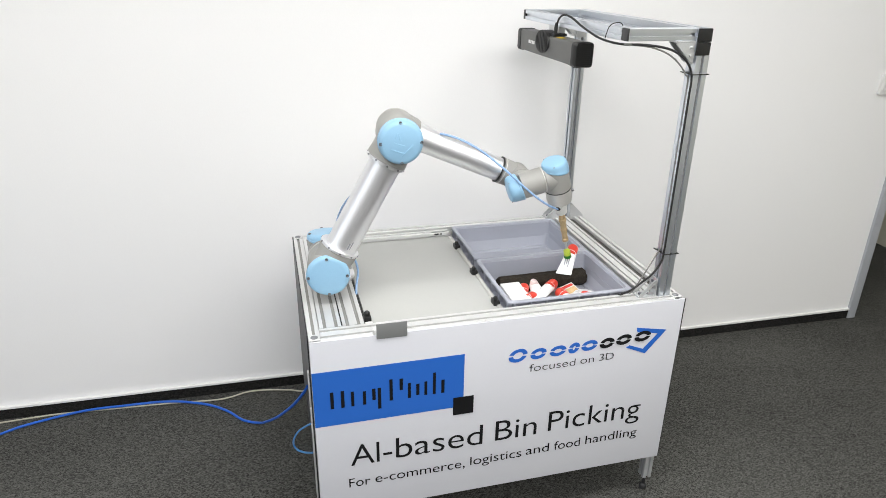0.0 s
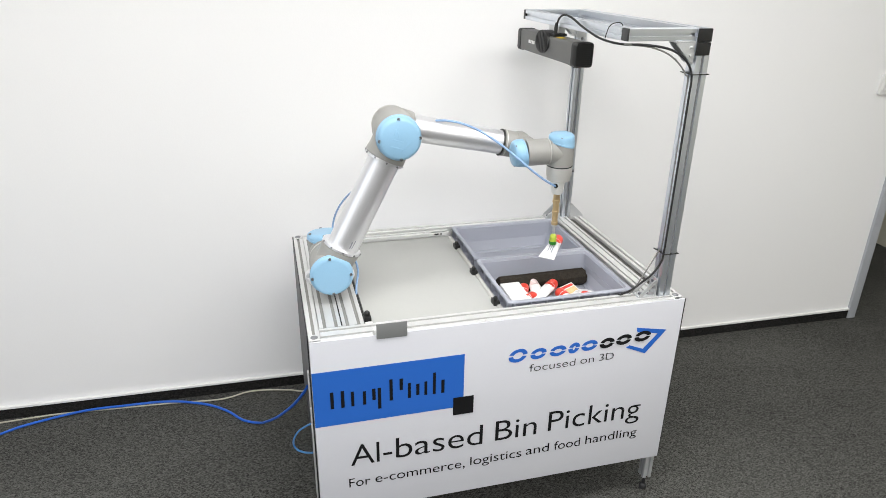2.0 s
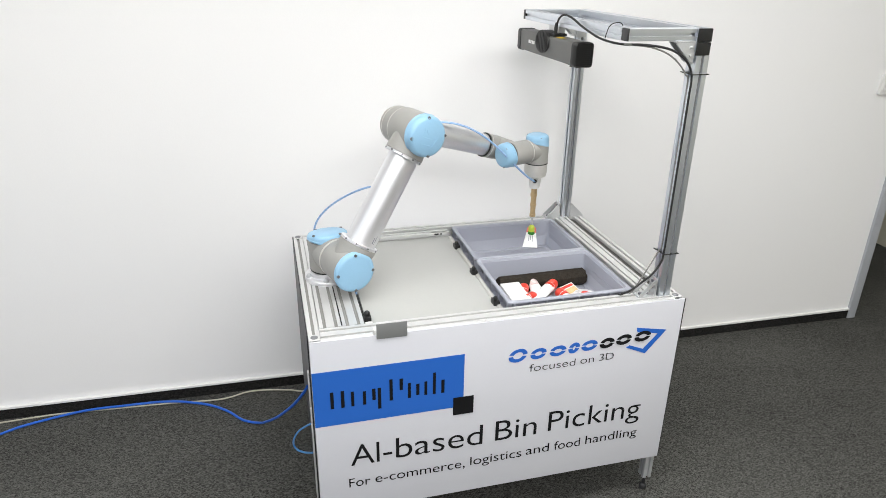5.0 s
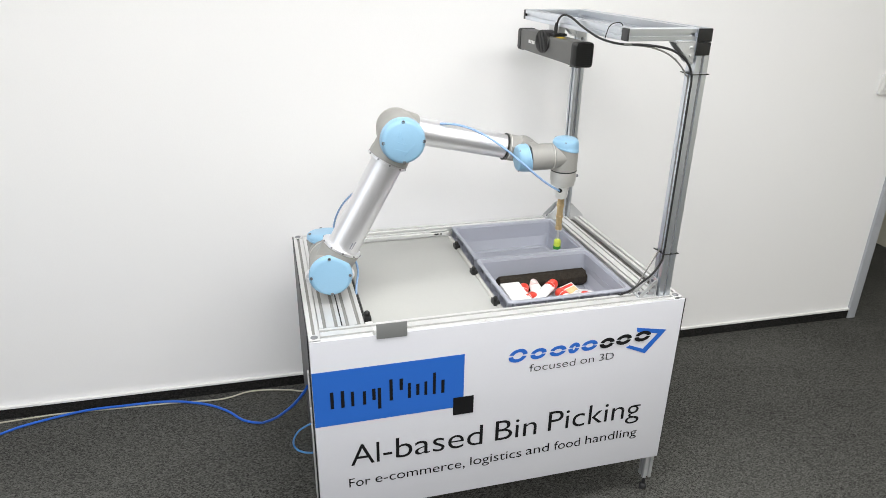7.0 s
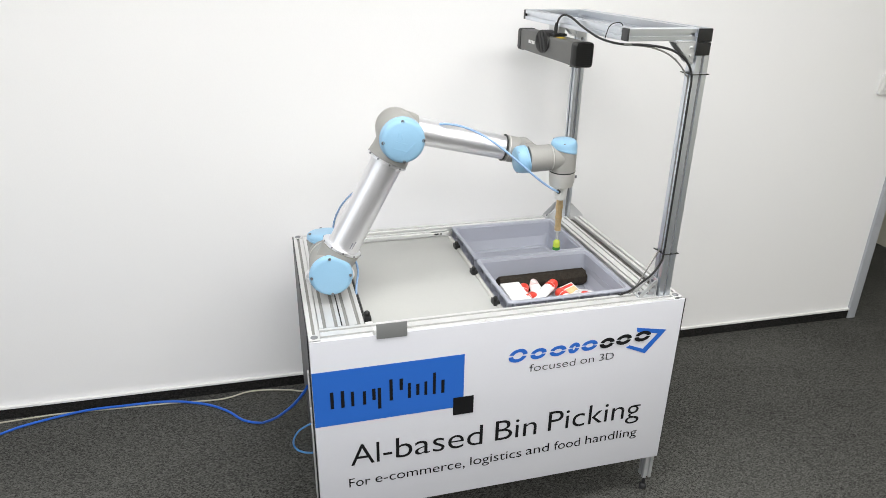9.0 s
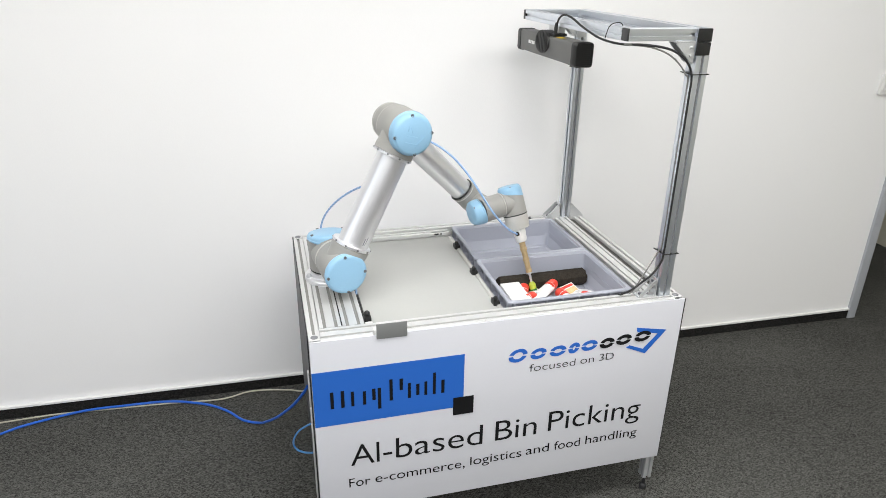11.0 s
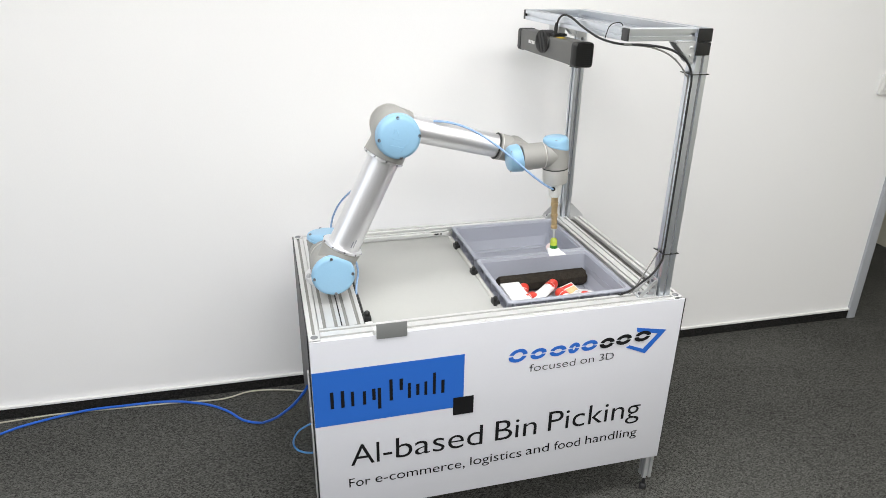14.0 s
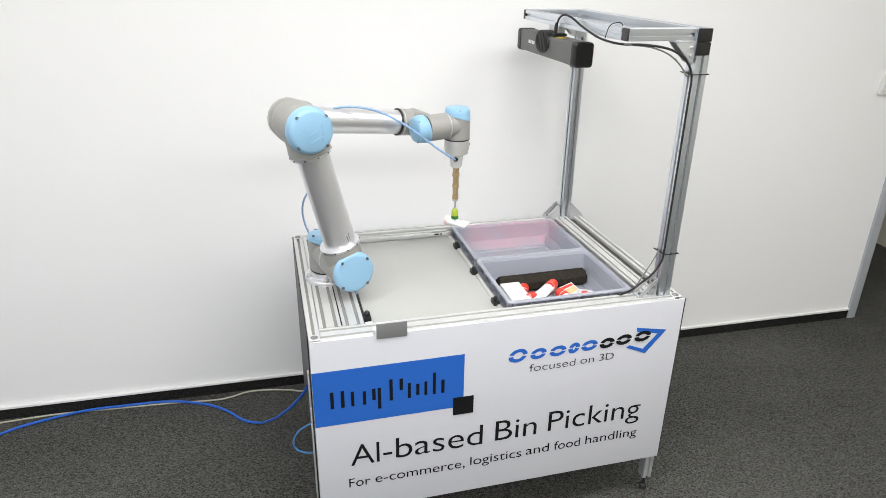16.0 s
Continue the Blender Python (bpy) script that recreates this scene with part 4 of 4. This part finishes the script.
def hose_piece(length):
    return lathe_bm([(0, -length / 2 - 0.0032), (0.0018, -length / 2 - 0.0026), (0.0029, -length / 2 - 0.001), (0.0031, -length / 2), (0.0031, length / 2), (0.0029, length / 2 + 0.001), (0.0018, length / 2 + 0.0026), (0, length / 2 + 0.0032)], None, 10)


tool_hose = [part("hose_piece", hose_piece(0.0285), M_HOSE, robot) for _ in range(HOSE_N)]
back_hose = [part("hose_piece", hose_piece(0.0245), M_HOSE, robot) for _ in range(BACK_N)]
part("supply_hose", cable_bm([(0.045, -0.010, 0.060), (0.072, -0.025, 0.062), (0.079, -0.055, 0.035), (0.068, -0.095, 0.006), (0.064, -0.115, -0.012)], 0.0034), M_HOSE, robot, "blue air hose into the cart")

# held tubes
tube_a = squeeze_tube("white squeeze tube with red cap on the suction cup", pose(0, 0, 0), M_RED, length=0.088, r=0.017, wide=0.025)
tube_b = squeeze_tube("white squeeze tube with pale red cap", pose(0, 0, 0), M_PINK, length=0.062, r=0.016, wide=0.027, cap_len=0.016, bars=False)

# ================= cables on the floor =================
net = thing("network_cable", "bright blue cable lying on the carpet beside the cart", "cable")
part("cable", cable_bm([(-0.004, 0.250, 0.425), (-0.020, 0.270, 0.385), (-0.052, 0.340, 0.298), (-0.085, 0.420, 0.215), (-0.112, 0.500, 0.140), (-0.150, 0.590, 0.062), (-0.182, 0.655, 0.012), (-0.241, 0.696, 0.0055), (-0.305, 0.772, 0.0055), (-0.392, 0.835, 0.0055),
                        (-0.523, 0.872, 0.0135), (-0.690, 0.884, 0.0135), (-0.835, 0.884, 0.0135), (-1.016, 0.856, 0.0055), (-1.105, 0.815, 0.0055), (-1.30, 0.70, 0.0055), (-1.60, 0.45, 0.0055)], 0.0047), M_NET, net)
wire = thing("power_wire", "thin ivory wire lying along the skirting", "cable")
part("cable", cable_bm([(0.02, 0.70, 0.21), (0.015, 0.72, 0.12), (-0.005, 0.790, 0.035), (-0.060, 0.850, 0.006), (-0.135, 0.872, 0.0042), (-0.221, 0.880, 0.0042), (-0.329, 0.853, 0.0042), (-0.522, 0.872, 0.0042), (-0.729, 0.887, 0.0042), (-0.933, 0.900, 0.0042), (-1.084, 0.895, 0.0042), (-1.20, 0.89, 0.0042), (-1.7, 0.86, 0.0042)], 0.0031), M_WIRE, wire)
loop = thing("air_hose_loop", "blue hose loop beside the cart's corner", "hose")
part("hose", cable_bm([(0.012, 0.060, 0.434), (-0.012, 0.060, 0.428), (-0.044, 0.060, 0.410), (-0.060, 0.058, 0.380), (-0.054, 0.056, 0.354), (-0.028, 0.054, 0.337), (0.012, 0.052, 0.333)], 0.0028), M_LOOP, loop)

# ================= movement =================
# seconds, turn of the shoulder, rise of the upper arm, of the forearm, of the wrist, lean of the tool, turn of the tool
FIRST_LIFT = [
    (0, -6.1, 61.3, -23.3, 15.5, -10.5, 2.4), (0.5, -5.6, 62.9, -16.9, 13.3, -9.5, 6.2), (1, -5.1, 62.1, -14.6, 7.7, -7.4, 4.7),
    (1.5, -4.1, 61.5, -11.9, 2.4, -4.1, 4.3), (2, -3.0, 63.3, -11.1, 1.2, -3.2, 1.1), (2.3, 0.9, 71.7, -10.5, 1.2, -3.2, -0.2),
    (2.5, 5.8, 81.3, -9.7, 1.2, -3.2, -1.4), (2.7, 11.0, 91.7, -8.8, 1.0, -2.5, -0.5), (3, 15.7, 101.6, -7.8, 0.7, -1.5, 0.0),
    (3.5, 16.8, 103.9, -7.5, 0.5, -1.2, -2.0), (4, 16.9, 102.7, -7.3, 0.6, -1.1, -2.0), (4.2, 17.3, 99.8, -7.4, 1.2, -1.9, -1.0)]
FIRST_PLACE = [
    (4.5, 18.5, 82.7, -8.4, 1.1, -1.1, -1), (4.85, 17.4, 63.1, -11.0, 1.1, -1.1, -1), (5.15, 16.9, 55.0, -25.2, 1.1, -1.1, -1),
    (5.35, 16.9, 53.2, -28.6, 1.1, -1.1, -1), (5.5, 16.9, 53.2, -28.6, 1.1, -1.1, -1), (5.9, 12.9, 59.9, -15.3, 1.1, -1.1, -1),
    (6.3, 3.3, 60.9, -10.0, 0.8, -1.9, -1.7), (6.5, -1.3, 61.2, -10.9, 1.0, -2.9, -1), (7, -3.8, 61.4, -11.9, 1.3, -3.0, 2), (8.8, -3.8, 61.4, -11.9, 1.3, -3.0, 2)]
SECOND_PICK = [
    (9, -3.5, 61.7, -12.8, 1.7, -2.9, 0.1), (9.2, -2.1, 63.6, -16.3, 3.3, -1.0, -1), (9.7, 3.5, 67.0, -24.5, 4.8, 9.2, -5),
    (10.3, 8.0, 67.0, -36.6, 8.6, 16.6, -8), (10.8, 9.3, 62.9, -45.2, 9.0, 18.3, -8), (11, 9.3, 62.9, -45.2, 9.0, 18.3, -8),
    (11.3, 9.9, 62.3, -44.7, 9.0, 18.3, -8), (11.5, 9.9, 64.1, -42.4, 9.4, 18.6, -8.3), (12, 10.0, 68.2, -35.9, 9.6, 18.3, -8.3)]
SECOND_LIFT = [
    (12.5, 10.0, 71.4, -29.7, 10.8, 18.0, -9), (13, 9.8, 74.3, -22.6, 11.2, 17.7, -11.0), (13.5, 5.7, 70.6, -20.1, 8.8, 11.4, -7.3),
    (14, -1.5, 64.2, -14.1, 3.5, 0.5, 3), (14.5, -3.8, 61.4, -11.9, 1.3, -3.0, 3), (14.7, -3.2, 63.3, -11.6, 1.2, -3.0, 4), (15, 2.0, 74.5, -10.1, 0.7, -2.5, 6),
    (15.5, 13.1, 97.0, -8.4, 0.6, -2.4, -1), (15.75, 16.0, 102.6, -7.9, 0.5, -1.6, 0), (16, 16.5, 104.1, -7.6, 0.5, -1.3, 1)]
JOINTS = FIRST_LIFT + FIRST_PLACE + SECOND_PICK + SECOND_LIFT


def joints_at(t):
    """Joint angles at t: a cubic through the rows with slopes that never overshoot."""
    ts = [r[0] for r in JOINTS]
    t = min(max(t, ts[0]), ts[-1])
    i = max(k for k in range(len(ts) - 1) if ts[k] <= t)
    out = []
    for c in range(1, 7):
        def slope(k):
            if k <= 0 or k >= len(ts) - 1:
                return 0.0
            a = (JOINTS[k][c] - JOINTS[k - 1][c]) / (ts[k] - ts[k - 1])
            b = (JOINTS[k + 1][c] - JOINTS[k][c]) / (ts[k + 1] - ts[k])
            return 0.0 if a * b <= 0 else 2 * a * b / (a + b)
        h = ts[i + 1] - ts[i]
        s = (t - ts[i]) / h
        p0, p1, m0, m1 = JOINTS[i][c], JOINTS[i + 1][c], slope(i) * h, slope(i + 1) * h
        out.append(p0 * (2 * s ** 3 - 3 * s * s + 1) + m0 * (s ** 3 - 2 * s * s + s) + p1 * (3 * s * s - 2 * s ** 3) + m1 * (s ** 3 - s * s))
    return out


def links_at(t):
    """Poses of the links in the robot's space."""
    psi, t1, t2, t3, lean, twist = joints_at(t)
    turn = pose(0, 0, D1, 0, 0, psi)
    up = turn @ pose(0, -S2, 0, 0, -t1, 0)
    elbow = up @ Vector((A2, 0, 0))
    fo_m = Matrix.Translation(elbow) @ pose(0, 0, 0, 0, 0, psi) @ pose(0, 0, 0, 0, -t2, 0)
    centre = fo_m @ Vector((A3, S2 - D4, 0))
    w1_m = Matrix.Translation(centre) @ pose(0, 0, 0, 0, 0, psi) @ pose(0, 0, 0, 0, -t3, 0)
    w2_m = w1_m @ pose(0, 0, 0, -lean, 0, 0)
    return turn, up, fo_m, w1_m, w2_m, w2_m @ pose(D5, 0, 0, 0, 0, twist)


HOLD_A = pose(0.022, 0.027, -0.310, 0, -10, 50)


def hold_b(t):
    """The second tube under the cup; it pivots slowly on the soft bellows as it is carried."""
    turn = float(np.interp(t, (13.0, 13.5, 14.0, 14.5, 15.0, 16.0), (62, 68, 82, 100, 118, 122)))
    tip = float(np.interp(t, (13.0, 14.5), (17, -2)))
    return pose(0, 0, -0.309, 0, 0, turn) @ pose(0.017, 0, 0, 0, tip, 0)


def bezier(p, s):
    a, b, c, d = p
    return a * (1 - s) ** 3 + b * 3 * s * (1 - s) ** 2 + c * 3 * s * s * (1 - s) + d * s ** 3


def chain(p, count):
    pts = [bezier(p, k / 60) for k in range(61)]
    run = [0.0]
    for a, b in zip(pts, pts[1:]):
        run.append(run[-1] + (b - a).length)

    def at(d):
        k = max(i for i in range(60) if run[i] <= d)
        return pts[k].lerp(pts[k + 1], (d - run[k]) / max(1e-9, run[k + 1] - run[k]))
    out = []
    for k in range(count):
        a, b = at(run[-1] * k / count), at(run[-1] * (k + 1) / count)
        out.append(Matrix.Translation((a + b) / 2) @ (b - a).to_track_quat("Z", "Y").to_matrix().to_4x4())
    return out


def motions():
    times = [k / 10 for k in range(161)]
    poses = [links_at(t) for t in times]
    for k, link in enumerate((shoulder, upper, fore, w1, w2, w3)):
        walk(link, [(t, p[k]) for t, p in zip(times, poses)])
    at = robot.matrix_basis
    # the first tube is carried from the start, dropped into the far bin and settles there
    settled = pose(0.810, 0.449, BF + 0.0175, 0, 0, 20)
    walk(tube_a, [(t, at @ p[5] @ HOLD_A if t <= 5.4 else settled) for t, p in zip(times, poses) if t not in (5.5, 5.6)])
    # the second tube lies in the near bin, swings round as the cup lifts it, and is carried off
    lying = pose(0.731, 0.291, BF + 0.029, 0, -9, 88)
    walk(tube_b, [(t, at @ p[5] @ hold_b(t) if t >= 11.0 else lying) for t, p in zip(times, poses) if t != 10.9])
    # the slit sweeps the red light over the near bin, then the far bin, and closes
    sweep = [(0.0, -4.2), (3.2, -4.2), (3.3, 0.25), (3.4, 0.22), (3.5, 1.60), (3.6, 4.2), (15.7, 4.2), (15.8, 0.12), (15.9, 0.12), (16.0, 1.60)]
    rest = Vector(SCAN_LAMP) - Vector(SCANNER) - Vector((0, 0, 0.0028))
    walk(shutter, [(t, pose(rest.x, rest.y + mm / 1000, rest.z)) for t, mm in sweep])
    # hoses follow the links they are tied to
    steps = [k / 5 for k in range(81)]
    tool_rows, back_rows = [], []
    for t in steps:
        turn, up, fo_m, w1_m, w2_m, w3_m = links_at(t)
        end = w3_m @ port_m @ Vector((0, 0, 0.012))
        away = (w3_m @ port_m).to_3x3() @ Vector((0, 0, 1))
        p = [fo_m @ Vector((0.125, FY - 0.02, 0.036)), fo_m @ Vector((0.25, FY - 0.10, 0.080)), end + away * 0.05 + Vector((-0.10, -0.03, 0.075)), end]
        tool_rows.append(chain(p, HOSE_N))
        a, b = turn @ Vector((0.024, 0.099, -0.062)), up @ Vector((0.231, 0.048, 0.015))
        q = [a, a + turn.to_3x3() @ Vector((-0.027, 0.236, 0.062)), b + turn.to_3x3() @ Vector((-0.007, 0.026, 0.002)), b]
        back_rows.append(chain(q, BACK_N))
    for k, ob in enumerate(tool_hose):
        walk(ob, [(t, r[k]) for t, r in zip(steps, tool_rows)])
    for k, ob in enumerate(back_hose):
        walk(ob, [(t, r[k]) for t, r in zip(steps, back_rows)])


motions()
